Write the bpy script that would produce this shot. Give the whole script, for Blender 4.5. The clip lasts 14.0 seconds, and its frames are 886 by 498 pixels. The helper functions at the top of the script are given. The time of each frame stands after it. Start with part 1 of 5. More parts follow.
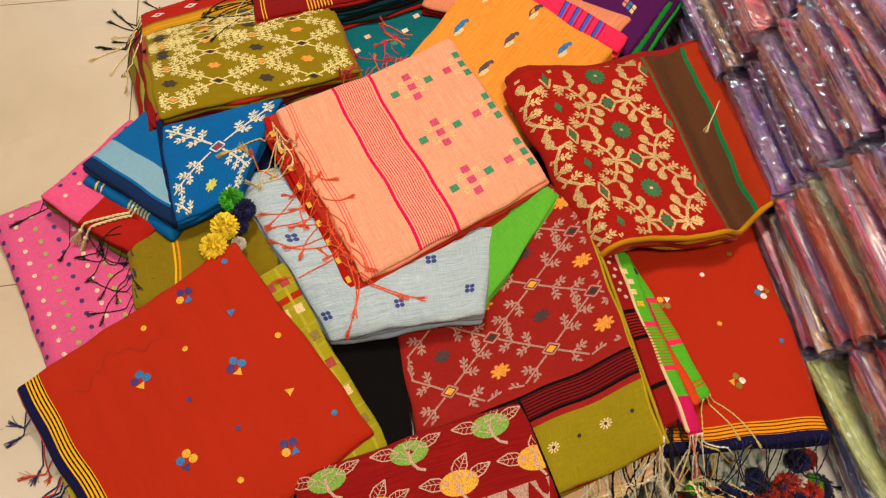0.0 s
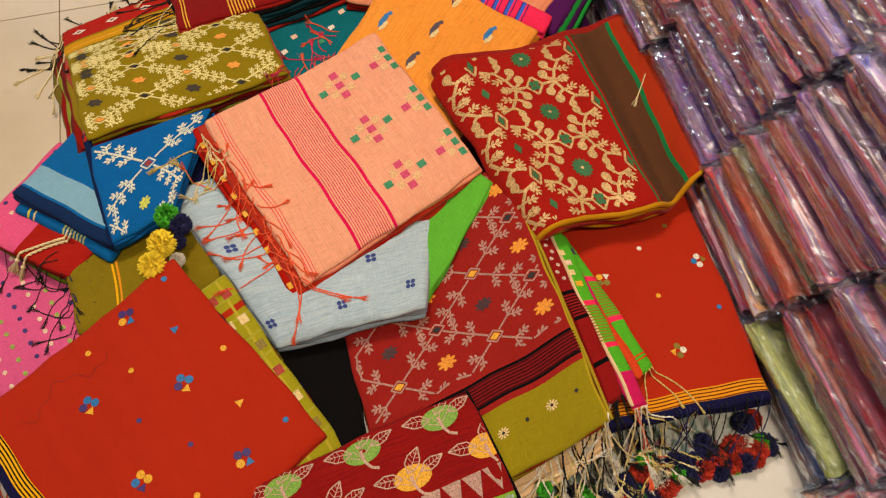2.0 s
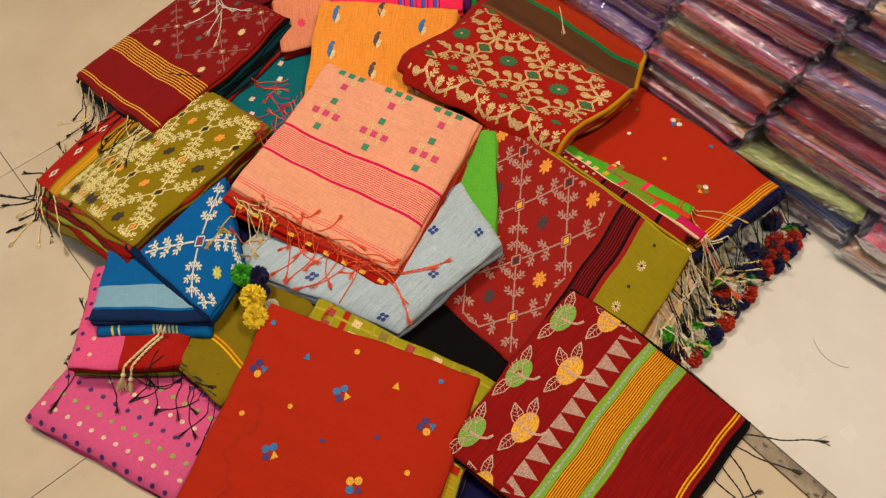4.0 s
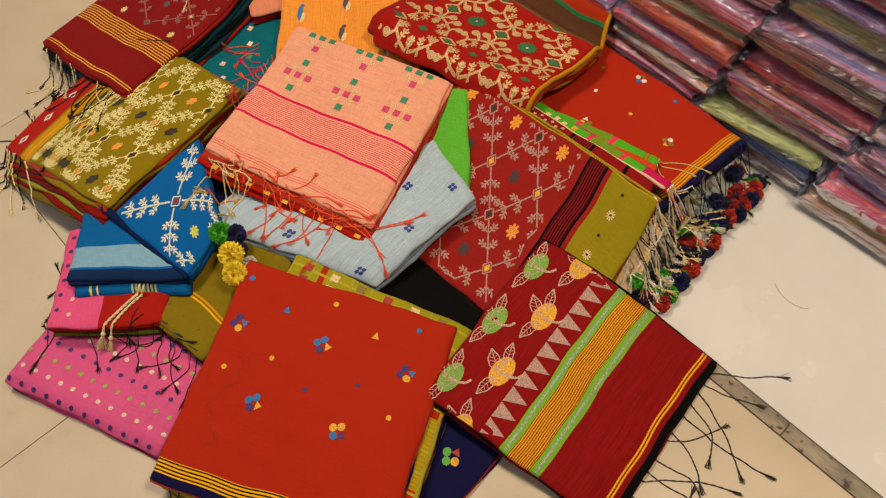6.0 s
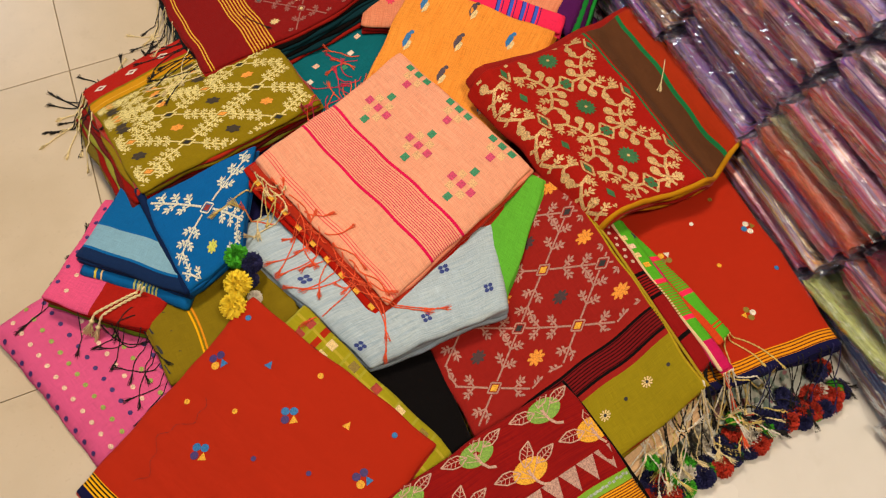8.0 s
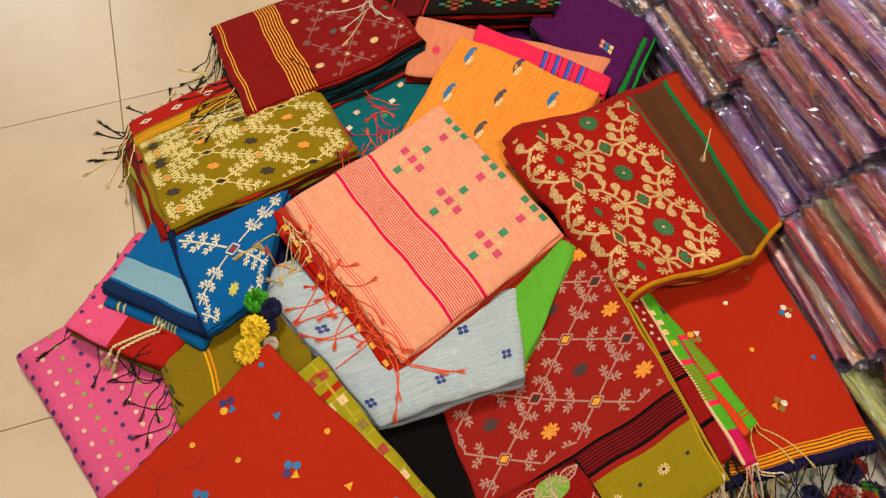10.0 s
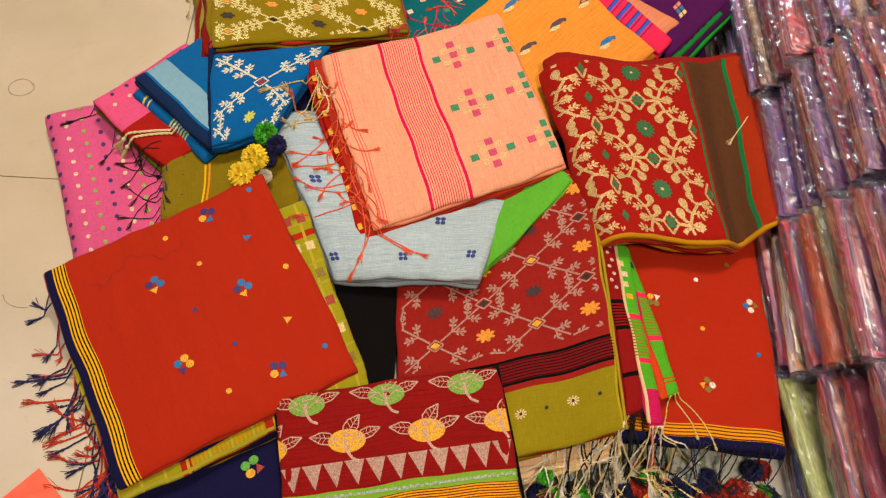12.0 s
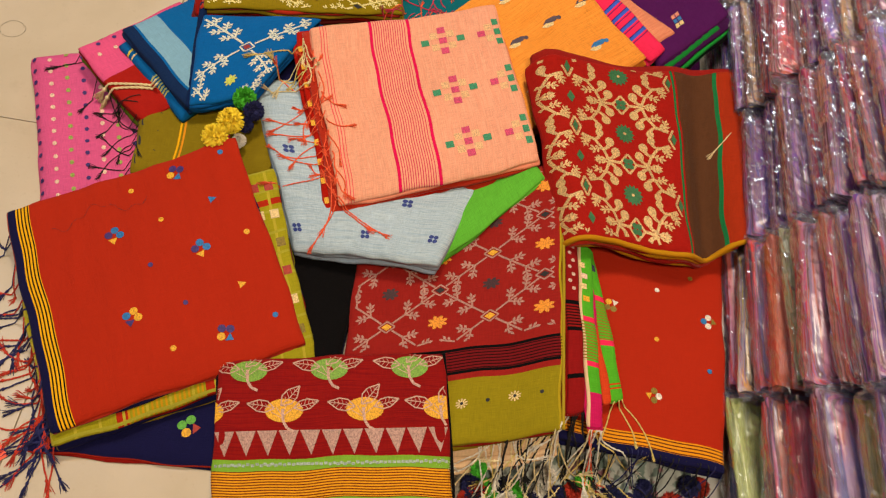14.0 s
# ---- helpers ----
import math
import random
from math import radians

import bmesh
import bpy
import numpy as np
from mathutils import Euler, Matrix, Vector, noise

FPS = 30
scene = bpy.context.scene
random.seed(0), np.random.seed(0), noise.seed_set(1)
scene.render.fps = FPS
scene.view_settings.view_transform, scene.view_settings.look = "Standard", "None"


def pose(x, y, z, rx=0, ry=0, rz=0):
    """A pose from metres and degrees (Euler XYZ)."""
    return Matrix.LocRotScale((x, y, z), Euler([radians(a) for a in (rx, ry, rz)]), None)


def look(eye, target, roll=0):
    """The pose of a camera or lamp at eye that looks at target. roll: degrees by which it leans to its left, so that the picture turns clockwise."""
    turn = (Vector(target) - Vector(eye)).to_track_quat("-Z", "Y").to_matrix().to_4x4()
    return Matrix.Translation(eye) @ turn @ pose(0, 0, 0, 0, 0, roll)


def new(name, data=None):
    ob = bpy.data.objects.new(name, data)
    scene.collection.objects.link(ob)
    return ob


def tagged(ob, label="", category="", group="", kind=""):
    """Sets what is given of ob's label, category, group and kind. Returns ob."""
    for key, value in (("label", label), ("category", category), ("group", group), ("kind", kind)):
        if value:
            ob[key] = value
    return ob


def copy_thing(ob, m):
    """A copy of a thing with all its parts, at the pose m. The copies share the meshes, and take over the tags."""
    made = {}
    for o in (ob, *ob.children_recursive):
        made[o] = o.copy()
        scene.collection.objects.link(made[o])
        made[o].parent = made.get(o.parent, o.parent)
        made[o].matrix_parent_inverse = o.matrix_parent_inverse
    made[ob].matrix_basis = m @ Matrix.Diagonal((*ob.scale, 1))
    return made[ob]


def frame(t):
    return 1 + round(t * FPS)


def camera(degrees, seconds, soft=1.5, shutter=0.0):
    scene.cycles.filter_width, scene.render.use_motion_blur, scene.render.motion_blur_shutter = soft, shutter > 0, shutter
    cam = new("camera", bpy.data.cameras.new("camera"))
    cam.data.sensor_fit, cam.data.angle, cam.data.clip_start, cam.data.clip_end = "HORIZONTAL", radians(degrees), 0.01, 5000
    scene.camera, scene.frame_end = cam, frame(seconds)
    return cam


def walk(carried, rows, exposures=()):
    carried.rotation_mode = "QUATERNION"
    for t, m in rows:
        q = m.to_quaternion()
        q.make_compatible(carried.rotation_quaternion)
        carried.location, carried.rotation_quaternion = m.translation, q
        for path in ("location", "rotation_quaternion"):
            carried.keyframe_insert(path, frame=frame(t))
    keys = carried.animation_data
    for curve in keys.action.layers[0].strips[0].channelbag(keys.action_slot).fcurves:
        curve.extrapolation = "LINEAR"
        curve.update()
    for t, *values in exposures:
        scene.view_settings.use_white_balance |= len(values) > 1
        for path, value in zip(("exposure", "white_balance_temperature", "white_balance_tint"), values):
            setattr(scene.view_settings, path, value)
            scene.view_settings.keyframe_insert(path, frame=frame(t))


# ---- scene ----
cam = camera(59.1, 14.0, soft=1.25)
METRES, EYE, TILT, LEAN, TURN = 1.84, 1.0144, -58.9, -1.4, -8.5
ROWS = [
    (0.0, 0.0, 0.0, 0.0, 0.0, 0.0, -0.0),
    (0.5, -0.0363, -0.0411, -0.0586, -0.14, -1.25, 0.01),
    (1.0, -0.0128, -0.0433, -0.0426, -0.81, -1.02, 0.34),
    (1.5, 0.0217, -0.0281, -0.0195, -0.97, -0.85, 0.89),
    (2.0, 0.0298, -0.0042, 0.012, -1.7, -1.76, 5.13),
    (2.5, -0.0276, -0.0071, 0.0661, -6.13, -1.19, 17.88),
    (3.0, -0.0807, -0.0206, 0.057, -10.36, 0.06, 25.62),
    (3.5, -0.1354, -0.0477, 0.0019, -12.33, -0.37, 28.41),
    (6.0, -0.1791, -0.0668, -0.0361, -16.24, -3.33, 30.98),
    (6.5, -0.1411, -0.0457, -0.0037, -15.0, -1.91, 27.34),
    (7.0, -0.1242, -0.0184, 0.0299, -14.0, -3.02, 24.32),
    (7.5, -0.0904, -0.0213, 0.0233, -9.42, -2.77, 17.17),
    (10.0, -0.0353, -0.0084, 0.0436, -1.85, 1.12, 8.78),
    (10.5, -0.0237, 0.0118, 0.0654, -2.91, -0.01, 8.14),
    (11.0, 0.0254, 0.0086, 0.0504, 0.74, -1.1, -2.65),
    (11.5, 0.0473, -0.0041, 0.016, 3.26, -2.12, -10.55),
    (12.0, 0.0258, -0.0295, -0.0031, 3.14, -2.47, -9.72),
    (12.5, 0.0129, -0.04, -0.031, 2.26, -3.2, -7.5),
    (13.0, 0.0415, -0.0391, -0.0349, 2.54, -4.23, -9.07),
    (13.5, 0.0713, -0.0285, -0.0219, 3.62, -3.72, -12.9),
    (14.0, 0.0644, -0.0244, -0.0056, 4.25, -2.8, -15.86),
]
walk(cam, [(t, pose(0, 0, EYE, TILT, LEAN, TURN) @ pose(METRES * x, METRES * y, METRES * z, 90 + pitch, roll, yaw)) for t, x, y, z, yaw, pitch, roll in ROWS],
     exposures=[(0.0, 0.12), (0.5, 0.0), (1.5, -0.08), (3.0, -0.04), (3.7, -0.10), (6.0, -0.18), (6.5, -0.10), (7.5, -0.02), (10.0, 0.02), (11.0, 0.08), (11.5, 0.18), (12.0, 0.08), (12.5, 0.02), (14.0, -0.02)])

# ---- light ----
world = bpy.data.worlds.new("world")
scene.world = world
world.use_nodes = True
world.node_tree.nodes["Background"].inputs[0].default_value = (1.0, 0.86, 0.68, 1)
world.node_tree.nodes["Background"].inputs[1].default_value = 0.012


def panel_lamp(x, y, z, sx, sy, watts, colour):
    """A ceiling light that faces straight down."""
    data = bpy.data.lights.new("ceiling_lamp", "AREA")
    data.shape, data.size, data.size_y, data.energy, data.color = "RECTANGLE", sx, sy, watts, colour
    ob = new("ceiling_lamp", data)
    ob.matrix_world = look((x, y, z), (x, y, 0))
    return ob


panel_lamp(0.05, 1.30, 2.55, 0.38, 0.38, 46, (1.0, 0.83, 0.62))
panel_lamp(0.40, -0.55, 2.55, 0.38, 0.38, 43, (1.0, 0.84, 0.63))
panel_lamp(-1.6, 0.85, 2.3, 1.4, 0.12, 14, (0.66, 0.80, 1.0))
panel_lamp(-1.5, 5.2, 2.5, 1.0, 0.8, 54, (0.90, 0.94, 1.0))

# ---- materials ----


class Nodes:
    """A short way to write node trees."""

    def __init__(self, name):
        self.mat = bpy.data.materials.new(name)
        self.mat.use_nodes = True
        self.t = self.mat.node_tree
        self.bsdf = self.t.nodes["Principled BSDF"]

    def put(self, socket, value):
        if hasattr(value, "is_output"):
            self.t.links.new(value, socket)
        else:
            socket.default_value = value

    def node(self, kind, *values, **props):
        n = self.t.nodes.new("ShaderNode" + kind)
        for k, v in props.items():
            setattr(n, k, v)
        for s, v in zip(n.inputs, values):
            if v is not None:
                self.put(s, v)
        return n

    def math(self, op, a, b=0.0, c=0.0):
        return self.node("Math", a, b, c, operation=op).outputs[0]

    def mix(self, fac, a, b, mode="MIX"):
        n = self.t.nodes.new("ShaderNodeMix")
        n.data_type, n.blend_type = "RGBA", mode
        self.put(n.inputs[0], fac)
        self.put(n.inputs[6], a if hasattr(a, "is_output") else (*a, 1)[:4])
        self.put(n.inputs[7], b if hasattr(b, "is_output") else (*b, 1)[:4])
        return n.outputs[2]

    def noise(self, vector, scale, detail=2.0, rough=0.5):
        n = self.node("TexNoise")
        self.t.links.new(vector, n.inputs["Vector"])
        n.inputs["Scale"].default_value, n.inputs["Detail"].default_value, n.inputs["Roughness"].default_value = scale, detail, rough
        return n.outputs["Fac"]

    def scaled(self, vector, sx, sy, sz=1.0):
        n = self.node("Mapping")
        self.t.links.new(vector, n.inputs["Vector"])
        n.inputs["Scale"].default_value = (sx, sy, sz)
        return n.outputs[0]

    def ramp(self, fac, lo, hi):
        return self.node("MapRange", fac, lo, hi, 0.0, 1.0).outputs[0]

    def finish(self, colour, rough=0.8, bump=None, depth=0.001, **more):
        self.put(self.bsdf.inputs["Base Color"], colour if hasattr(colour, "is_output") else (*colour, 1)[:4])
        self.put(self.bsdf.inputs["Roughness"], rough)
        for k, v in more.items():
            self.put(self.bsdf.inputs[k.replace("_", " ")], v)
        if bump is not None:
            b = self.node("Bump")
            b.inputs["Strength"].default_value, b.inputs["Distance"].default_value = 0.9, depth
            self.put(b.inputs["Height"], bump)
            self.t.links.new(b.outputs[0], self.bsdf.inputs["Normal"])
        return self.mat


def srgb(h):
    """Linear colour from a six-digit sRGB code."""
    c = [int(h[i:i + 2], 16) / 255 for i in (0, 2, 4)]
    return tuple(x / 12.92 if x < 0.04 else ((x + 0.055) / 1.055) ** 2.4 for x in c)


def fabric(name, base, bands=(), pins=(), slub=0.16, rough=0.82, sheen=0.02, second=None, streak="v"):
    """Woven cloth. bands: (axis, from, to, colour); pins: (axis, from, to, pitch, share, colour), in metres along the cloth."""
    n = Nodes(name)
    uv = n.node("TexCoord").outputs["UV"]
    sep = n.node("SeparateXYZ", uv)
    ax = {"u": sep.outputs[0], "v": sep.outputs[1]}
    col = n.mix(0.0, base, base)
    if second:
        warp = n.ramp(n.noise(n.scaled(uv, *((14, 700) if streak == "v" else (700, 14))), 1.0, 2), 0.40, 0.62)
        col = n.mix(warp, base, second)
    for a, lo, hi, c in bands:
        m = n.math("MULTIPLY", n.math("GREATER_THAN", ax[a], lo), n.math("LESS_THAN", ax[a], hi))
        col = n.mix(m, col, c)
    for a, lo, hi, pitch, share, c in pins:
        m = n.math("MULTIPLY", n.math("GREATER_THAN", ax[a], lo), n.math("LESS_THAN", ax[a], hi))
        f = n.math("FRACT", n.math("DIVIDE", n.math("SUBTRACT", ax[a], lo), pitch))
        col = n.mix(n.math("MULTIPLY", m, n.math("LESS_THAN", f, share)), col, c)
    warp = n.noise(n.scaled(uv, 1300, 55), 1.0, 2)
    weft = n.noise(n.scaled(uv, 55, 1300), 1.0, 2)
    both = n.math("ADD", warp, weft)
    stain = n.noise(uv, 9.0, 4)
    shade = n.math("ADD", n.math("MULTIPLY", n.math("SUBTRACT", both, 1.0), slub * 3.2), n.math("MULTIPLY", n.math("SUBTRACT", stain, 0.5), slub * 1.2))
    val = n.math("ADD", shade, 1.0)
    hsv = n.node("HueSaturation")
    n.t.links.new(val, hsv.inputs["Value"])
    n.t.links.new(col, hsv.inputs["Color"])
    n.put(n.bsdf.inputs["Sheen Weight"], sheen)
    n.put(n.bsdf.inputs["Sheen Roughness"], 0.5)
    n.put(n.bsdf.inputs["Specular IOR Level"], 0.06)
    fold = n.noise(n.scaled(uv, 16, 40), 1.0, 3)
    height = n.math("ADD", both, n.math("MULTIPLY", fold, 4.5))
    return n.finish(hsv.outputs[0], rough, height, 0.0007)


def plain(name, colour, rough=0.7, grain=260.0, vary=0.25, depth=0.0005, **more):
    n = Nodes(name)
    co = n.node("TexCoord").outputs["Object"]
    g = n.noise(co, grain, 3)
    w = n.noise(co, grain / 14, 3)
    f = n.math("ADD", n.math("MULTIPLY", g, 0.6), n.math("MULTIPLY", w, 0.4))
    dark = tuple(c * (1 - vary) for c in colour)
    lite = tuple(min(1, c * (1 + vary)) for c in colour)
    return n.finish(n.mix(n.ramp(f, 0.3, 0.7), dark, lite), rough, g, depth, **more)


def thread(name, colour, rough=0.6, metal=0.0, low=0.56):
    """Extra-weft thread: ridged, faintly shiny; its stippled glints are painted into the colour as light and dark
    speckle.
    """
    n = Nodes(name)
    co = n.node("TexCoord").outputs["Object"]
    g = n.noise(n.scaled(co, 620, 420, 500), 1.0, 3, 0.7)
    col = n.mix(n.ramp(g, 0.38, 0.62), tuple(c * low for c in colour), tuple(min(1, c * 1.14) for c in colour))
    n.put(n.bsdf.inputs["Metallic"], metal)
    return n.finish(col, rough, g, 0.0008)


PAL = dict(
    crimson="d2124f", red="a82812", deepred="84110a", maroon="8d1a14", olive="877012", dolive="6d5c10",
    cream="e6c88a", pale="e9c3a8", blue="095c9a", navy="15143c", teal="0a616b", green="3f9a1f", leaf="7aa634", lime="5cab33",
    yellow="e8a812", orange="ef9a30", azure="166fae", violet="3b1d6a", black="0b090a", purple="4b1450", pink="ea4a8c", hot="e62a55",
    salmon="e08a70", rust="c23a12", white="e8dccb", emerald="14805a", mint="2f8f66",
)
C = {k: srgb(v) for k, v in PAL.items()}
T = {k: thread("thread_" + k, v) for k, v in C.items()}
T["zari"] = thread("thread_zari", srgb("dcb478"), 0.45, 0.2, 0.42)
T["silver"] = thread("thread_silver", srgb("d9b7a2"), 0.45, 0.1, 0.5)

# ---- geometry helpers ----


def mesh_object(name, verts, faces, mat, parent=None, label="", smooth=True, uvs=None):
    me = bpy.data.meshes.new(name)
    me.from_pydata([tuple(v) for v in verts], [], faces)
    me.materials.append(mat)
    if smooth:
        me.polygons.foreach_set("use_smooth", [True] * len(me.polygons))
    if uvs is not None:
        layer = me.uv_layers.new(name="UVMap")
        idx = np.empty(len(me.loops), dtype=np.int32)
        me.loops.foreach_get("vertex_index", idx)
        layer.data.foreach_set("uv", np.asarray(uvs, dtype=np.float32)[idx].ravel())
    me.update()
    ob = new(name, me)
    if parent:
        ob.parent = parent
    if label:
        tagged(ob, label)
    return ob


SUPPORT = []  # (verts, faces) on which cords come to lie


class Cloth:
    """A folded piece of cloth: the top sheet spans the corners a, b, c, d (u runs from a to b, v from a to d), folds lie below it."""

    def __init__(self, name, a, b, c, d, label, seed=1, wrinkle=1.0, sag=None, category="folded cloth", soft=0.0035, bow=None):
        self.P = [np.array(p, float) for p in (a, b, c, d)]
        self.W = (np.linalg.norm(self.P[1] - self.P[0]) + np.linalg.norm(self.P[2] - self.P[3])) / 2
        self.H = (np.linalg.norm(self.P[3] - self.P[0]) + np.linalg.norm(self.P[2] - self.P[1])) / 2
        self.rng = np.random.default_rng(seed)
        self.waves = [(self.rng.normal(0, 1, 2) * k, self.rng.uniform(0, 6.28), amp) for k, amp in [(13, 0.0017)] * 3 + [(34, 0.0008)] * 4 + [(80, 0.00025)] * 4]
        self.wrinkle, self.sag, self.soft, self.bow = wrinkle, sag, soft, bow
        self.root = tagged(new(name), label, category)
        self.root.location = tuple(sum(self.P) / 4 * (1, 1, 0))
        self.base = np.array(self.root.location)

    def at(self, u, v, off=0.0):
        """World places for arrays u, v in metres."""
        s, t = np.asarray(u, float) / self.W, np.asarray(v, float) / self.H
        a, b, c, d = self.P
        s_, t_ = s[..., None], t[..., None]
        p = a * (1 - s_) * (1 - t_) + b * s_ * (1 - t_) + c * s_ * t_ + d * (1 - s_) * t_
        z = sum(amp * np.sin(k[0] * u + k[1] * v + ph) for k, ph, amp in self.waves) * self.wrinkle
        if self.sag:
            z = z + self.sag(np.clip(s, 0, 1), np.clip(t, 0, 1))
        gap = np.minimum(np.minimum(np.clip(s, 0, 1), np.clip(1 - s, 0, 1)) * self.W, np.minimum(np.clip(t, 0, 1), np.clip(1 - t, 0, 1)) * self.H)
        z = z - self.soft * np.exp(-gap / 0.009)
        p = p.copy()
        if self.bow:
            p += self.bow(np.clip(s, 0, 1), np.clip(t, 0, 1))[..., None] * (b - a) / np.linalg.norm(b - a)
        p[..., 2] += z + off
        return p

    def sheet(self, name, mat, drop, thick, grow=(0, 0, 0, 0), step=0.008, label="", wave=0.0015):
        """One folded layer, its top lying drop below the top sheet; grow: metres by which it stands out at u=0, u=W, v=0, v=H."""
        u0, u1, v0, v1 = -grow[0], self.W + grow[1], -grow[2], self.H + grow[3]
        nu, nv = max(4, int((u1 - u0) / step)), max(4, int((v1 - v0) / step))
        r = thick * 0.5
        us = np.concatenate(([u0], np.linspace(u0 + r, u1 - r, nu), [u1]))
        vs = np.concatenate(([v0], np.linspace(v0 + r, v1 - r, nv), [v1]))
        U, V = np.meshgrid(us, vs, indexing="ij")
        ph = self.rng.uniform(0, 6.28, 4)
        Uw = U + wave * (np.sin(V * 31 + ph[0]) + 0.6 * np.sin(V * 77 + ph[1]))
        Vw = V + wave * (np.sin(U * 29 + ph[2]) + 0.6 * np.sin(U * 71 + ph[3]))
        R = 0.005
        du, dv = np.clip(1 - np.minimum(U - u0, u1 - U) / R, 0, 1), np.clip(1 - np.minimum(V - v0, v1 - V) / R, 0, 1)
        pull = 1 - np.maximum(du, dv) / np.maximum(np.hypot(du, dv), 1e-6)
        Uw = Uw + np.where(U < (u0 + u1) / 2, 1, -1) * R * du * pull
        Vw = Vw + np.where(V < (v0 + v1) / 2, 1, -1) * R * dv * pull
        top = self.at(Uw, Vw, -drop)
        n0, n1 = U.shape
        edge = np.zeros_like(U, bool)
        edge[0, :] = edge[-1, :] = edge[:, 0] = edge[:, -1] = True
        top[..., 2] -= np.where(edge, r, 0)
        under = self.at(Uw, Vw, -drop - thick)
        top[..., 2] = np.maximum(top[..., 2], 0.0022)
        under[..., 2] = np.maximum(under[..., 2], 0.0012)
        verts = np.concatenate((top.reshape(-1, 3), under.reshape(-1, 3))) - self.base
        i, j = np.meshgrid(np.arange(n0 - 1), np.arange(n1 - 1), indexing="ij")
        q = np.stack((i * n1 + j, (i + 1) * n1 + j, (i + 1) * n1 + j + 1, i * n1 + j + 1), -1).reshape(-1, 4)
        m = n0 * n1
        faces = q.tolist()
        inner = [f for f in (q[:, ::-1] + m).tolist()]
        ring = [(a, 0) for a in range(n0)] + [(n0 - 1, b) for b in range(1, n1)] + [(a, n1 - 1) for a in range(n0 - 2, -1, -1)] + [(0, b) for b in range(n1 - 2, 0, -1)]
        ids = [a * n1 + b for a, b in ring]
        sides = [[x, x + m, y + m, y] for x, y in zip(ids, ids[1:] + ids[:1])]
        uvs = np.concatenate((np.stack((U, V), -1).reshape(-1, 2),) * 2)
        ob = mesh_object(name, verts, faces + inner + sides, mat, self.root, label, uvs=uvs)
        SUPPORT.append((verts + self.base, faces))
        return ob

    def stack(self, mats, count, thick=0.005, first=0.003, spread=0.004, step=0.02):
        """The folds below the top sheet."""
        z = first
        for k in range(count):
            g = self.rng.uniform(-spread, spread * 0.6, 4)
            self.sheet("fold", mats[k % len(mats)], z, thick, g, step)
            z += thick * 1.02
        return self

    def woven(self, name, polys, mat, label="", off=0.0007):
        """Figures woven into the top sheet: polygons in (u, v)."""
        verts, faces = [], []
        for p in polys:
            faces.append(list(range(len(verts), len(verts) + len(p))))
            verts.extend(p)
        uv = np.array(verts, float)
        w = self.at(uv[:, 0], uv[:, 1], off) - self.base
        fixed = []
        for f in faces:
            q = uv[f]
            area = np.sum(q[:, 0] * np.roll(q[:, 1], -1) - q[:, 1] * np.roll(q[:, 0], -1))
            n = np.cross(self.P[1] - self.P[0], self.P[3] - self.P[0])[2]
            fixed.append(f if area * n > 0 else f[::-1])
        return mesh_object(name, w, fixed, mat, self.root, label, smooth=False)


def disc(x, y, r, n=9, ry=None):
    return [(x + r * math.cos(6.2832 * k / n), y + (ry or r) * math.sin(6.2832 * k / n)) for k in range(n)]


def box2(x, y, w, h):
    return [(x - w / 2, y - h / 2), (x + w / 2, y - h / 2), (x + w / 2, y + h / 2), (x - w / 2, y + h / 2)]


def diamond(x, y, w, h):
    return [(x - w / 2, y), (x, y - h / 2), (x + w / 2, y), (x, y + h / 2)]


def line2(pts, w, step=0.006):
    """A band of width w along a polyline, cut into short pieces."""
    out = []
    for (x0, y0), (x1, y1) in zip(pts, pts[1:]):
        L = math.hypot(x1 - x0, y1 - y0)
        if L < 1e-6:
            continue
        nx, ny = -(y1 - y0) / L * w / 2, (x1 - x0) / L * w / 2
        k = max(1, round(L / step))
        for i in range(k):
            a, b = i / k, (i + 1) / k
            xa, ya, xb, yb = x0 + (x1 - x0) * a, y0 + (y1 - y0) * a, x0 + (x1 - x0) * b, y0 + (y1 - y0) * b
            out.append([(xa - nx, ya - ny), (xb - nx, yb - ny), (xb + nx, yb + ny), (xa + nx, ya + ny)])
    return out


def moved(polys, x, y, turn=0.0, size=1.0, flip=1):
    c, s = math.cos(radians(turn)) * size, math.sin(radians(turn)) * size
    return [[(x + c * px * flip - s * py, y + s * px * flip + c * py) for px, py in p] for p in polys]


def inside(polys, u0, u1, v0, v1):
    """Those polygons that lie within a field of the cloth."""
    return [p for p in polys if all(u0 <= x <= u1 and v0 <= y <= v1 for x, y in p)]


def tube(path, radius, sides=5, close=True):
    """Verts and faces of a round cord along a path."""
    path = [Vector(p) for p in path]
    verts, faces = [], []
    for i, p in enumerate(path):
        d = (path[min(i + 1, len(path) - 1)] - path[max(i - 1, 0)]).normalized()
        x = d.cross(Vector((0, 0, 1)))
        x = x.normalized() if x.length > 1e-4 else Vector((1, 0, 0))
        y = d.cross(x)
        r = radius[i] if isinstance(radius, (list, tuple)) else radius
        for k in range(sides):
            a = 6.2832 * k / sides
            verts.append(p + (x * math.cos(a) + y * math.sin(a)) * r)
    for i in range(len(path) - 1):
        for k in range(sides):
            a, b = i * sides + k, i * sides + (k + 1) % sides
            faces.append([a, b, b + sides, a + sides])
    if close:
        faces.append(list(range(sides))[::-1])
        faces.append([len(verts) - sides + k for k in range(sides)])
    return verts, faces


def joined(pieces):
    verts, faces = [], []
    for v, f in pieces:
        n = len(verts)
        verts.extend(v)
        faces.extend([[i + n for i in q] for q in f])
    return verts, faces


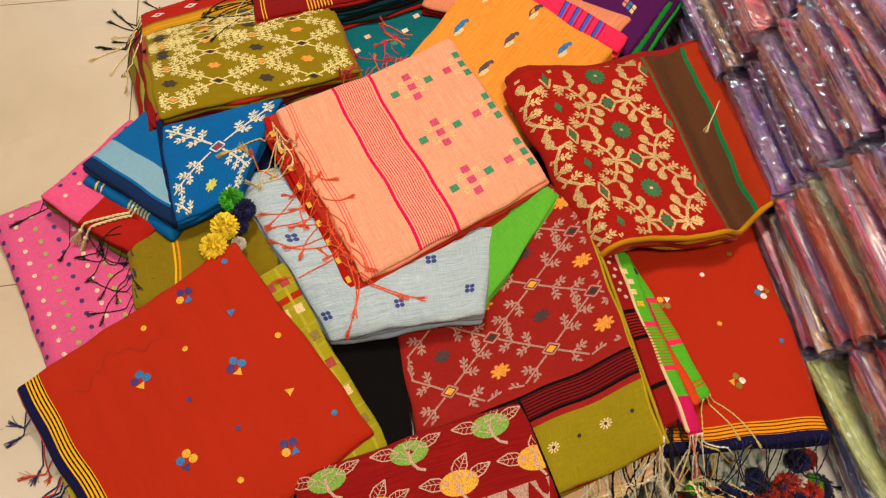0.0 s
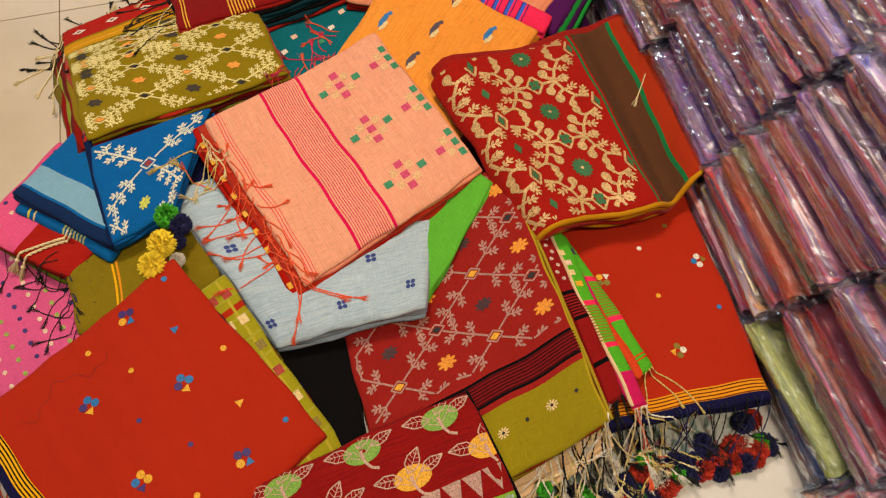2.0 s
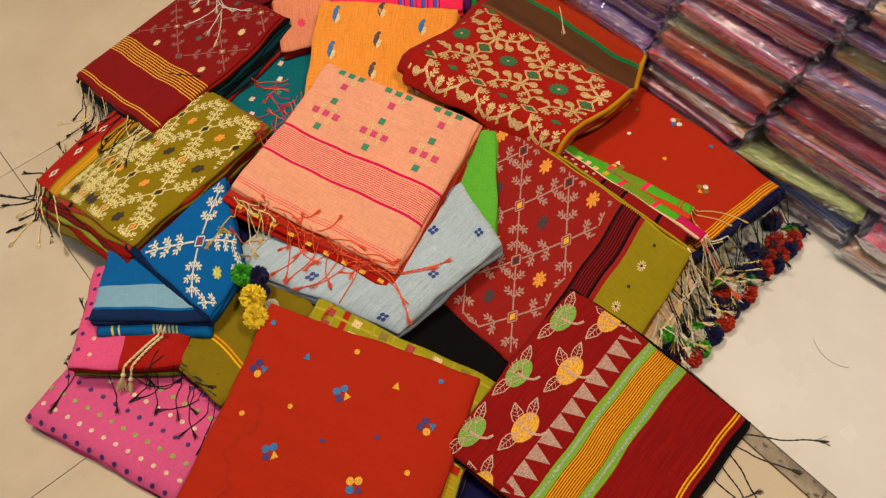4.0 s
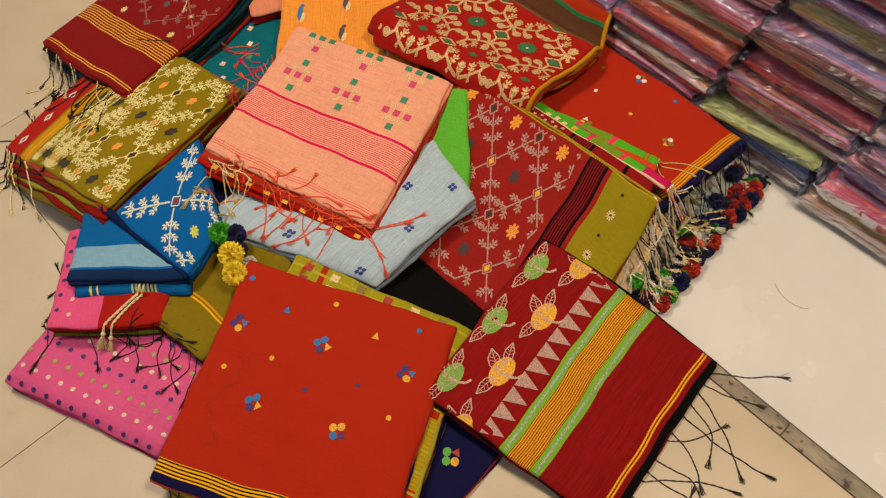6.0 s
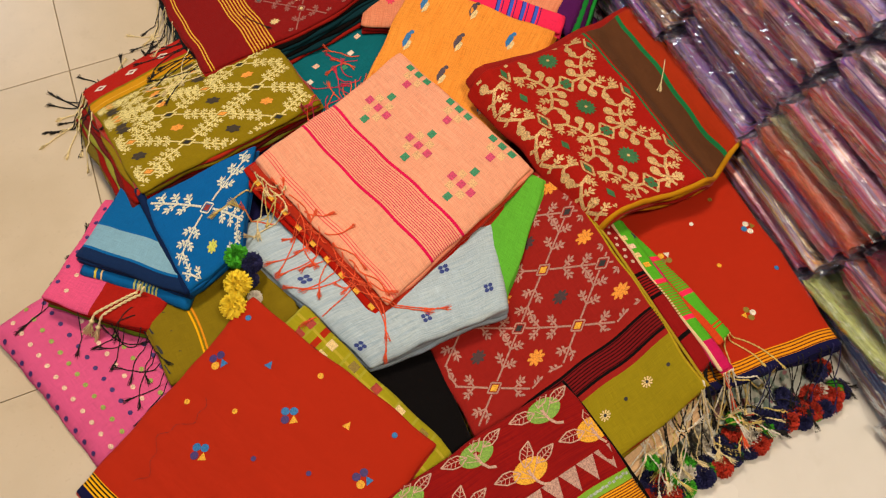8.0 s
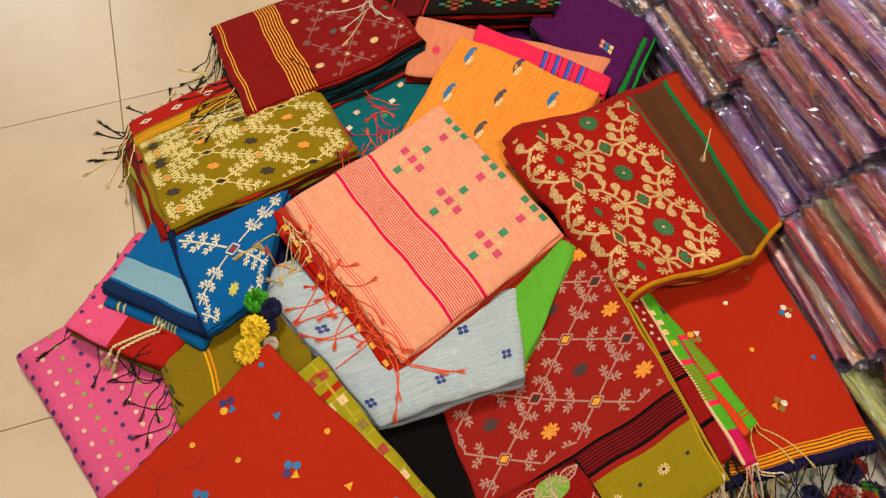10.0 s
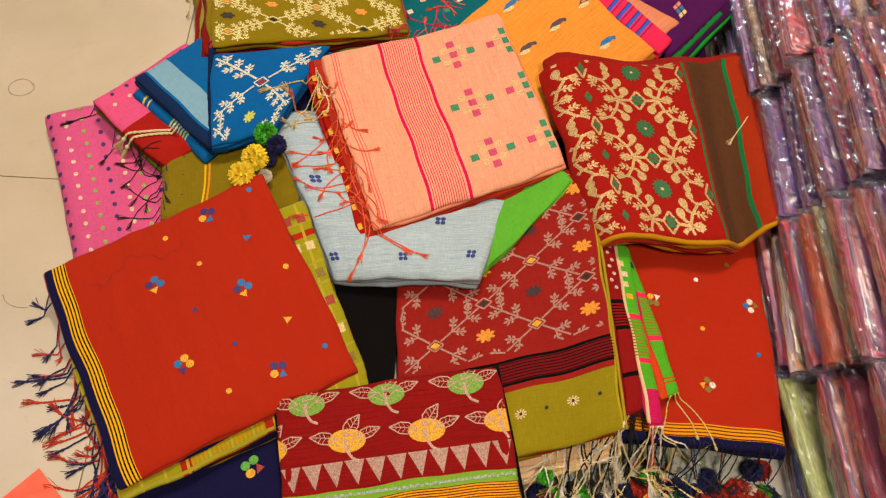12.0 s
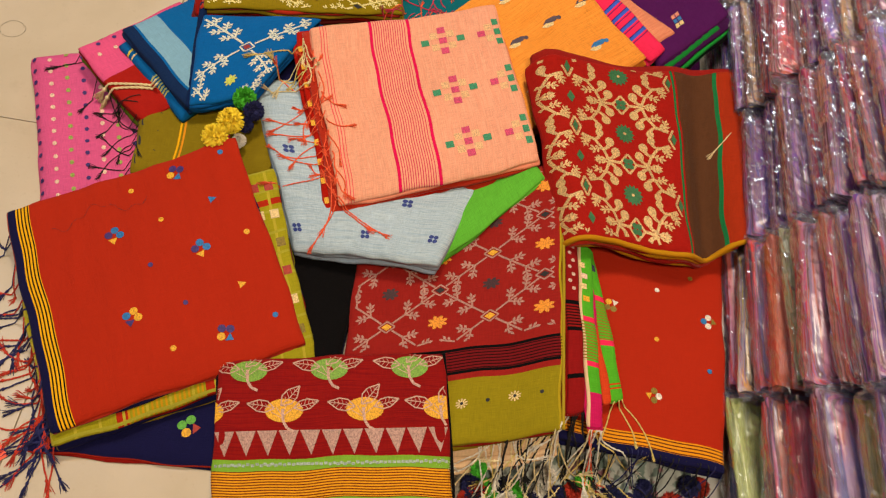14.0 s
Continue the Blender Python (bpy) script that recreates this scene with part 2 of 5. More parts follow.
class Ground:
    """The heap as built so far, to lay cords on."""

    def __init__(self):
        from mathutils.bvhtree import BVHTree
        v, f, n = [], [], 0
        for a, b in SUPPORT:
            v.extend(map(tuple, a))
            f.extend([tuple(i + n for i in q) for q in b])
            n += len(a)
        self.tree = BVHTree.FromPolygons(v, f)

    def z(self, x, y, top=0.6):
        hit = self.tree.ray_cast(Vector((x, y, top)), Vector((0, 0, -1)))
        return max(hit[0].z, 0.0) if hit[0] else 0.0


def box_object(name, size, place, mat, parent=None, bevel=0.002, label=""):
    bm = bmesh.new()
    bmesh.ops.create_cube(bm, size=1.0)
    bmesh.ops.scale(bm, vec=size, verts=bm.verts)
    if bevel:
        bmesh.ops.bevel(bm, geom=bm.edges[:], offset=bevel, segments=2, affect="EDGES", profile=0.6)
    me = bpy.data.meshes.new(name)
    bm.to_mesh(me)
    bm.free()
    me.materials.append(mat)
    ob = new(name, me)
    ob.location = place
    if parent:
        ob.parent = parent
    if label:
        tagged(ob, label)
    return ob

# ---- the room ----
n = Nodes("floor_tile_glaze")
co = n.node("TexCoord").outputs["Object"]
cloud = n.noise(co, 5.0, 5, 0.6)
speck = n.noise(co, 160.0, 3)
dirt = n.ramp(n.noise(co, 11.0, 6, 0.7), 0.60, 0.78)
tone = n.mix(n.ramp(cloud, 0.3, 0.7), srgb("b8a88e"), srgb("c6b69e"))
tone = n.mix(n.math("MULTIPLY", dirt, 0.25), tone, srgb("8d7a60"))
tone = n.mix(n.math("MULTIPLY", n.ramp(speck, 0.62, 0.75), 0.25), tone, srgb("a8957a"))
M_TILE = n.finish(tone, n.math("ADD", n.math("MULTIPLY", cloud, 0.25), 0.22), speck, 0.00012)

n = Nodes("white_tile_glaze")
co = n.node("TexCoord").outputs["Object"]
cloud = n.noise(co, 4.0, 5, 0.6)
dirt = n.ramp(n.noise(co, 14.0, 6, 0.7), 0.60, 0.8)
tone = n.mix(n.ramp(cloud, 0.3, 0.7), srgb("cbc8c2"), srgb("d7d4cf"))
tone = n.mix(n.math("MULTIPLY", dirt, 0.18), tone, srgb("a3937c"))
M_WHITE = n.finish(tone, n.math("ADD", n.math("MULTIPLY", cloud, 0.2), 0.16), n.noise(co, 120.0, 3), 0.0001)

n = Nodes("stone_strip")
co = n.node("TexCoord").outputs["Object"]
vein = n.noise(n.scaled(co, 40, 12, 40), 1.0, 8, 0.7)
tone = n.mix(n.ramp(vein, 0.35, 0.65), srgb("5e5548"), srgb("a1937c"))
tone = n.mix(n.ramp(n.noise(co, 90.0, 5), 0.58, 0.68), tone, srgb("3a3128"))
M_STRIP = n.finish(tone, 0.45, vein, 0.0006)
M_GROUT = plain("grout", srgb("7d6d58"), 0.9, 300)
M_WALL = plain("wall_paint", srgb("8f7d68"), 0.8, 120, 0.05)
M_CEIL = plain("ceiling_paint", srgb("b5a58e"), 0.8, 120, 0.04)

floor = tagged(box_object("floor", (5.2, 8.4, 0.02), (0, 2.6, -0.0135), M_GROUT, bevel=0), "beige glazed floor tiles with dark joints, a stone strip and a white tiled field", "floor", kind="structure")
X0, Y0, PITCH = -0.365, 0.625, 0.6
for i in range(-4, 2):
    for j in range(-4, 10):
        w = PITCH - 0.0015
        x = X0 + (i + 0.5) * PITCH
        if i == 0:
            w, x = 0.573 - 0.0015, X0 + 0.573 / 2
        if i > 0:
            continue
        t = box_object("tile", (w, PITCH - 0.0015, 0.008), (x, Y0 + (j + 0.5) * PITCH, -0.0040), M_TILE, bevel=0.0008)
        t.parent = floor
        t.matrix_parent_inverse = Matrix.Translation((0, -2.6, 0.0135))
for j in range(-1, 8):
    t = box_object("stone_strip", (0.0235, 0.9, 0.008), (0.2215, -0.55 + j * 0.902, -0.0040), M_STRIP, bevel=0.0006)
    t.parent = floor
    t.matrix_parent_inverse = Matrix.Translation((0, -2.6, 0.0135))
for i in range(2):
    for j in range(4):
        t = box_object("white_tile", (1.198, 2.397, 0.008), (0.2345 + 0.6 + 1.2 * i, -0.35 + 2.4 * j, -0.0036), M_WHITE, bevel=0.0006)
        t.parent = floor
        t.matrix_parent_inverse = Matrix.Translation((0, -2.6, 0.0135))

for nm, size, place in (("wall_north", (5.4, 0.1, 2.7), (0, 6.85, 1.35)), ("wall_south", (5.4, 0.1, 2.7), (0, -1.65, 1.35)),
                        ("wall_west", (0.1, 8.4, 2.7), (-2.65, 2.6, 1.35)), ("wall_east", (0.1, 8.4, 2.7), (2.65, 2.6, 1.35))):
    tagged(box_object(nm, size, place, M_WALL, bevel=0), "plain cream painted shop wall", "wall", kind="structure")
tagged(box_object("ceiling", (5.4, 8.6, 0.08), (0, 2.6, 2.74), M_CEIL, bevel=0), "plain white shop ceiling", "ceiling", kind="structure")

# ---- wrapped cloth packets in stacks ----
n = Nodes("wrapped_cloth")
co = n.node("TexCoord").outputs["Object"]
rnd = n.node("ObjectInfo").outputs["Random"]
tone = n.node("ValToRGB", rnd)
cr = tone.color_ramp
cr.interpolation = "CONSTANT"
shades = ["a83038", "5c3078", "e07040", "2c2c98", "a02438", "b09a58", "4a2c80", "b82c24", "6a5cb0", "a03c2c", "948c30", "5a2848", "b04a68", "2448a4"]
while len(cr.elements) < len(shades):
    cr.elements.new(0.5)
for k, e in enumerate(cr.elements):
    e.position, e.color = k / len(shades), (*srgb(shades[k]), 1)
shift = n.node("VectorMath", co, operation="ADD")
comb = n.node("CombineXYZ", n.math("MULTIPLY", rnd, 37.0), n.math("MULTIPLY", rnd, 91.0), n.math("MULTIPLY", rnd, 53.0))
n.t.links.new(comb.outputs[0], shift.inputs[1])
sv = shift.outputs[0]
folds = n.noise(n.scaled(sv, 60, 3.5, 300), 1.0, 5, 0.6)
tints = n.noise(n.scaled(sv, 3, 2, 120), 1.0, 2)
tc = n.node("ValToRGB", tints)
tc.color_ramp.interpolation = "LINEAR"
tc.color_ramp.elements[0].color, tc.color_ramp.elements[1].color = (*srgb("4a3a80"), 1), (*srgb("b8a060"), 1)
for p, h in ((0.36, "5a2a50"), (0.42, "b06a6a"), (0.47, "44408a"), (0.52, "b8402e"), (0.57, "9c90c0"), (0.63, "7a5a3a")):
    e = tc.color_ramp.elements.new(p)
    e.color = (*srgb(h), 1)
col = n.mix(0.42, tone.outputs[0], tc.outputs[0])
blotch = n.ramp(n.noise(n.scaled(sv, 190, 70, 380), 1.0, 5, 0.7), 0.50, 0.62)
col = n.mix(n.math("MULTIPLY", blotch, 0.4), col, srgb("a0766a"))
# shade between the folded layers, put into the colour as near-black brown bands
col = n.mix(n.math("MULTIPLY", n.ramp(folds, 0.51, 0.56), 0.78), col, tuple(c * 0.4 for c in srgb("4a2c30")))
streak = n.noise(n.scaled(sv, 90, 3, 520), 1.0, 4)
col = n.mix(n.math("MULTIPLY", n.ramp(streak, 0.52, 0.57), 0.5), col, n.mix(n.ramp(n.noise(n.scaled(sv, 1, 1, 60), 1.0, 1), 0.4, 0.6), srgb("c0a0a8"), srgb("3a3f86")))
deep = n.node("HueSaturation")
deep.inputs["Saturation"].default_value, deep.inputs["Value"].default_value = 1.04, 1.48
n.t.links.new(col, deep.inputs["Color"])
fine = n.noise(n.scaled(sv, 420, 60, 760), 1.0, 4, 0.7)
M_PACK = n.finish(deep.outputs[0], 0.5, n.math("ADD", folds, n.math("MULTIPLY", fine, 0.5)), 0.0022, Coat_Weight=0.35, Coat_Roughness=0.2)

def plastic(name, cloudy):
    """Thin clear plastic film, creased along its length and milky in places; its lilac-blue sheen is painted by the
    haze colour.
    """
    n = Nodes(name)
    co = n.node("TexCoord").outputs["Object"]
    rnd = n.node("ObjectInfo").outputs["Random"]
    shift = n.node("VectorMath", co, operation="ADD")
    comb = n.node("CombineXYZ", n.math("MULTIPLY", rnd, 17.0), n.math("MULTIPLY", rnd, 61.0), n.math("MULTIPLY", rnd, 23.0))
    n.t.links.new(comb.outputs[0], shift.inputs[1])
    sv = shift.outputs[0]
    crease = n.noise(n.scaled(sv, 110, 7, 330), 1.0, 5, 0.6)
    crink = n.noise(n.scaled(sv, 430, 120, 800), 1.0, 4, 0.7)
    where = n.ramp(n.noise(n.scaled(sv, 30, 16, 60), 1.0, 2), 0.42, 0.62)
    height = n.math("ADD", crease, n.math("MULTIPLY", crink, n.math("MULTIPLY_ADD", where, 0.7, 0.3)))
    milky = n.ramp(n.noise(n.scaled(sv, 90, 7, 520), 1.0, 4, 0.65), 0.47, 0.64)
    trans = n.node("BsdfTransparent")
    gloss = n.node("BsdfGlossy")
    gloss.inputs["Roughness"].default_value = 0.19
    gloss.inputs["Color"].default_value = (0.84, 0.92, 1, 1)
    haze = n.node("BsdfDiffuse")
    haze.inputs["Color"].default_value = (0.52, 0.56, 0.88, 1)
    b = n.node("Bump")
    b.inputs["Strength"].default_value, b.inputs["Distance"].default_value = 1.0, 0.0005
    n.t.links.new(height, b.inputs["Height"])
    n.t.links.new(b.outputs[0], gloss.inputs["Normal"])
    fres = n.node("Fresnel")
    fres.inputs["IOR"].default_value = 1.52
    n.t.links.new(b.outputs[0], fres.inputs["Normal"])
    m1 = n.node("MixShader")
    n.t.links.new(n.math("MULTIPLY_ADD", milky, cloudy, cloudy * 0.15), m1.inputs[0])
    n.t.links.new(trans.outputs[0], m1.inputs[1])
    n.t.links.new(haze.outputs[0], m1.inputs[2])
    m2 = n.node("MixShader")
    n.t.links.new(n.math("MULTIPLY", fres.outputs[0], 0.5), m2.inputs[0])
    n.t.links.new(m1.outputs[0], m2.inputs[1])
    n.t.links.new(gloss.outputs[0], m2.inputs[2])
    n.t.links.new(m2.outputs[0], n.t.nodes["Material Output"].inputs[0])
    return n.mat


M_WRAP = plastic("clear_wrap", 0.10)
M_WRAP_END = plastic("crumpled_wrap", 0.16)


def pillow(length, depth, thick, rng, puff, rough_amp, ridge):
    """A soft flat packet: x from 0 (front) to depth, y along its length, z up; ridges of the folded layers run along it."""
    ny, na = 30, 44
    verts, faces = [], []
    ph = rng.uniform(0, 6.28, 8)
    for i in range(ny + 1):
        s = i / ny
        end = min(s, 1 - s) * ny
        pinch = 1 - 0.5 * math.exp(-end * 0.9)
        for k in range(na):
            a = 6.2832 * k / na
            cx, cz = math.cos(a), math.sin(a)
            x = math.copysign(abs(cx) ** 0.42, cx) * depth / 2
            z = math.copysign(abs(cz) ** 0.62, cz) * thick / 2 * pinch
            w = rough_amp * (1 + 3.5 * math.exp(-end * 0.6)) * (math.sin(9 * s + ph[0] + 2 * a) + 0.7 * math.sin(21 * s + ph[1] - 3 * a) + 0.5 * math.sin(47 * s + ph[2] + 5 * a))
            w += ridge * (math.sin(11 * a + ph[3] + 1.6 * math.sin(4 * s + ph[4])) + 0.6 * math.sin(17 * a + ph[5] + 2.0 * math.sin(5 * s + ph[6])))
            verts.append((depth / 2 + x + puff * cx + w * cx, (s - 0.5) * length + 0.0025 * math.sin(5 * a + ph[7]), z + puff * cz + w * cz * 0.6))
    for i in range(ny):
        for k in range(na):
            a, b2 = i * na + k, i * na + (k + 1) % na
            faces.append([a, b2, b2 + na, a + na])
    faces.append(list(range(na)))
    faces.append([ny * na + k for k in range(na)][::-1])
    return verts, faces


def packet_kind(rng, length, thick, cloth):
    root = new("wrapped_packet")
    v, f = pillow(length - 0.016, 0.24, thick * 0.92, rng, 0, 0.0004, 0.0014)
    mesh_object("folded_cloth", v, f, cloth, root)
    v, f = pillow(length - 0.002, 0.246, thick, rng, 0.0024, 0.0009, 0.0011)
    v = [(x + rng.normal(0, 0.0007), y + rng.normal(0, 0.0012), z + rng.normal(0, 0.0006)) for x, y, z in v]
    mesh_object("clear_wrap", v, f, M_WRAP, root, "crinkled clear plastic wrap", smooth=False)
    for end in (-1, 1):
        nx, ny = 26, 5
        ph = rng.uniform(0, 6.28, 4)
        vs = [(0.004 + 0.20 * i / nx + 0.003 * math.sin(5.1 * i + ph[3]), end * (length / 2 - 0.014 + 0.020 * j / ny + 0.003 * math.sin(1.7 * i + ph[0])),
               thick * 0.30 * math.sin(0.9 * i + ph[1]) * j / ny + 0.004 * math.sin(2.9 * i + 2 * j + ph[2])) for i in range(nx + 1) for j in range(ny + 1)]
        fs = [[i * (ny + 1) + j, (i + 1) * (ny + 1) + j, (i + 1) * (ny + 1) + j + 1, i * (ny + 1) + j + 1] for i in range(nx) for j in range(ny)]
        mesh_object("wrap_end", vs, fs, M_WRAP_END, root, "crumpled end of the plastic wrap", smooth=False)
    return root


rng = np.random.default_rng(7)
PITCH_Y = 0.2277
KINDS = []
for thick in (0.028, 0.036, 0.042, 0.050, 0.031, 0.038, 0.045, 0.026):
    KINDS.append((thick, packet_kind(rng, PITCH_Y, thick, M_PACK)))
for t, k in KINDS:
    tagged(k, "folded patterned cloth in crinkled clear plastic, stacked flat", "packet", "wrapped packets in the stacks")


def silk(name, a, b):
    """Plain packet cloth with soft lengthwise folds, their shading put into the colour: a in the hollows, b on the
    ridges.
    """
    n = Nodes(name)
    co = n.node("TexCoord").outputs["Object"]
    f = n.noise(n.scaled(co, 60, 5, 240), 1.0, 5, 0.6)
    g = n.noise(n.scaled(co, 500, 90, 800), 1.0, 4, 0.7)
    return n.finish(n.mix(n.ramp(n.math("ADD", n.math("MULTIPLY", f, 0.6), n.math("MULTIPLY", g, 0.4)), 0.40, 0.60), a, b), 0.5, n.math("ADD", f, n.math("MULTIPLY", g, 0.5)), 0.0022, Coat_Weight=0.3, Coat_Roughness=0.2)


# packets that stand out by their colour: column, height, thickness
SPECIAL = []
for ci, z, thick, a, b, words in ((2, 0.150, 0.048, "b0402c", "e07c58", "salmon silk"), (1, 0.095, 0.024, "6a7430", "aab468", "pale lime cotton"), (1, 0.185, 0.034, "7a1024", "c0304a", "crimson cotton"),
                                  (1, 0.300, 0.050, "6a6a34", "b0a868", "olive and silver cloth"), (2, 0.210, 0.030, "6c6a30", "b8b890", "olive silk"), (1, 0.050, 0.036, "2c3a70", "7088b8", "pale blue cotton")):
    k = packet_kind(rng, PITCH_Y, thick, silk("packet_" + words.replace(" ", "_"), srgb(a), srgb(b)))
    SPECIAL.append((ci, z, thick, tagged(k, "folded " + words + " in crinkled clear plastic, stacked flat", "packet", "wrapped packets in the stacks")))
used = set()
for ci in range(-1, 8):
    y = 0.0083 + PITCH_Y * ci
    z, lean = 0.003, rng.normal(0, 0.006)
    waiting = sorted((p for p in SPECIAL if p[0] == ci), key=lambda p: p[1])
    while z < 0.72:
        t, k = KINDS[int(rng.integers(len(KINDS)))]
        if waiting and z + t / 2 > waiting[0][1]:
            c, h, t, k = waiting.pop(0)
        x = 0.557 + 0.10 * z + rng.normal(0, 0.006) + lean
        m = pose(x, y - 0.28 * (z + t / 2) + rng.normal(0, 0.005), z + t / 2, rng.normal(0, 1.2), rng.normal(0, 2.0), rng.normal(0, 1.6))
        if id(k) in used:
            copy_thing(k, m)
        else:
            used.add(id(k))
            k.matrix_world = m
        z += t * 0.93

# ---- the heap of folded cloths ----


def F(name, *a, **k):
    return fabric("cloth_" + name, *a, **k)


BLACKC = F("black", C["black"])
NAVYC = F("navy", C["navy"])
REDC = F("red", C["red"], sheen=0.15)
DREDC = F("deep_red", C["deepred"])
MAROONC = F("maroon", C["maroon"])
OLIVEC = F("olive", C["olive"])
TEALC = F("teal", C["teal"])
GREENC = F("green", C["lime"])
CREAMC = F("cream", srgb("d8b48c"))

# lowest: black cloth under the middle of the heap
black_base = Cloth("folded_cloth", (-0.21, 0.67, 0.032), (-0.19, 0.25, 0.032), (0.03, 0.25, 0.046), (0.04, 0.67, 0.044), "plain black folded cotton cloth under the heap", 3)
black_base.sheet("top_sheet", BLACKC, 0, 0.004)
black_base.stack([BLACKC, NAVYC], 8, 0.005)

# a broad folded cloth that carries the middle of the heap
carrier = Cloth("folded_cloth", (-0.12, 0.95, 0.045), (-0.10, 0.52, 0.055), (0.42, 0.52, 0.060), (0.40, 0.98, 0.055), "dark red folded cotton cloth buried in the heap", 4)
carrier.sheet("top_sheet", DREDC, 0, 0.004)
carrier.stack([DREDC, MAROONC], 10, 0.0055)
carrier2 = Cloth("folded_cloth", (0.10, 1.30, 0.045), (0.10, 0.97, 0.055), (0.54, 0.86, 0.070), (0.54, 1.26, 0.060), "dark purple folded cotton cloth buried in the heap", 5)
carrier2.sheet("top_sheet", F("plum", C["purple"]), 0, 0.004)
carrier2.stack([F("plum_fold", C["purple"]), NAVYC], 11, 0.0055)
carrier3 = Cloth("folded_cloth", (-0.33, 1.08, 0.030), (-0.30, 0.72, 0.060), (-0.08, 0.72, 0.065), (-0.02, 1.10, 0.045), "dark blue folded cotton cloth buried in the heap", 6)
carrier3.sheet("top_sheet", NAVYC, 0, 0.004)
carrier3.stack([NAVYC, F("blue_fold", C["blue"])], 11, 0.0055)

# navy cloth with small flowers, front
navy = Cloth("folded_saree", (-0.325, 0.42, 0.020), (-0.335, 0.132, 0.012), (-0.03, 0.150, 0.012), (-0.03, 0.43, 0.026), "navy folded cotton saree with a red edge and small flowers", 8, 0.5, category="saree")
navy.sheet("top_sheet", F("navy_flower", C["navy"], bands=[("u", 0.283, 0.30, C["red"])]), 0, 0.004)
navy.stack([DREDC, NAVYC], 2, 0.004)

# yellow-olive checked cloth under the big red one
check = Cloth("folded_saree", (-0.462, 0.422, 0.042), (-0.298, 0.136, 0.034), (0.002, 0.296, 0.047), (-0.115, 0.562, 0.086), "olive and yellow checked folded cotton saree under the red one", 9, 0.6, category="saree")
CHECKC = F("check", srgb("98901a"), bands=[("v", 0.205, 0.218, C["red"]), ("v", 0.235, 0.245, C["red"]), ("v", 0.085, 0.10, C["red"]), ("u", 0.05, 0.06, C["red"])], pins=[("v", 0.10, 0.205, 0.0062, 0.45, srgb("c08a14")), ("v", 0.0, 0.4, 0.031, 0.12, srgb("b0a030")), ("u", 0.0, 0.4, 0.034, 0.12, srgb("a09a30"))])
check.sheet("top_sheet", CHECKC, 0, 0.004)
check.stack([CHECKC, DREDC, NAVYC, OLIVEC], 6, 0.005)

# big red saree with scattered flowers
red_big = Cloth("folded_saree", (-0.467, 0.439, 0.055), (-0.300, 0.151, 0.047), (-0.014, 0.314, 0.058), (-0.177, 0.592, 0.103), "plain red folded cotton saree with small blue and yellow flowers", 10, 1.2, category="saree",
                sag=lambda s, t: 0.006 * np.sin(3.14 * s) * np.sin(3.14 * t))
red_big.sheet("top_sheet", F("red_big", C["red"], bands=[("v", -0.02, 0.012, C["navy"]), ("v", 0.012, 0.031, C["yellow"])], pins=[("v", 0.0142, 0.031, 0.0046, 0.42, C["black"])], slub=0.07), 0, 0.004, step=0.006)
red_big.stack([REDC, NAVYC], 2, 0.004, spread=0.003)

# maroon saree with olive end
maroon = Cloth("folded_saree", (0.022, 0.585, 0.050), (0.300, 0.63, 0.125), (0.322, 0.232, 0.124), (0.042, 0.172, 0.040), "maroon folded saree with silver vine lattice and olive end", 11, 0.7, category="saree", sag=lambda s, t: -0.014 * np.sin(3.14 * s))
MV = 0.186
maroon.sheet("top_sheet", F("maroon_vine", srgb("8f1f1a"), bands=[("v", 0.277, 0.281, C["black"]), ("v", 0.281, 0.309, srgb("6e1216")), ("v", 0.309, 0.313, C["black"]), ("v", 0.321, 0.45, srgb("8c7d14")), ("u", maroon.W - 0.004, maroon.W + 0.01, srgb("a8901c"))],
                            pins=[("v", 0.282, 0.309, 0.0042, 0.3, C["black"])]), 0, 0.004, step=0.006)
maroon.stack([MAROONC, OLIVEC], 4, 0.0055, spread=0.003)
for k in range(4):
    maroon.sheet("fold", CREAMC, 0.026 + 0.0055 * k, 0.005, (0, 0.002, 0, 0.008 + 0.006 * k), 0.02)

# red saree beside the packets
red_right = Cloth("folded_saree", (0.285, 0.56, 0.075), (0.556, 0.56, 0.078), (0.546, 0.220, 0.082), (0.290, 0.238, 0.075), "plain red folded cotton saree with gold pinstripe end", 12, 0.6, category="saree")
RH = red_right.H
red_right.sheet("top_sheet", F("red_right", C["red"], bands=[("v", RH - 0.011, RH + 0.02, C["navy"]), ("v", RH - 0.028, RH - 0.011, srgb("dd8f18"))], pins=[("v", RH - 0.0262, RH - 0.011, 0.0044, 0.35, srgb("5a2412"))], slub=0.07), 0, 0.004, step=0.006)
red_right.stack([NAVYC], 3, 0.0055, spread=0.003)
for k in range(10):
    red_right.sheet("fold", (NAVYC, BLACKC, DREDC)[k % 3], 0.0198 + 0.0056 * k, 0.0055, (0, -0.002 * (k % 2), 0, -0.022 - 0.003 * (k % 3)), 0.02)

# green checked end between maroon and red
greenstrip = Cloth("folded_scarf", (0.336, 0.515, 0.096), (0.358, 0.506, 0.095), (0.407, 0.294, 0.093), (0.388, 0.285, 0.093), "green cotton scarf end with pink bands and olive stripes", 13, 0.4, category="scarf", soft=0.001)
greenstrip.sheet("top_sheet", F("green_check", srgb("4fa524"), bands=[("v", 0.078, 0.086, C["hot"]), ("v", 0.143, 0.151, C["hot"]), ("v", 0.203, 0.2052, C["rust"]), ("v", 0.2085, 0.2107, C["rust"])], pins=[("v", 0.086, 0.143, 0.0042, 0.45, srgb("8a6a22"))]), 0, 0.003, step=0.004)
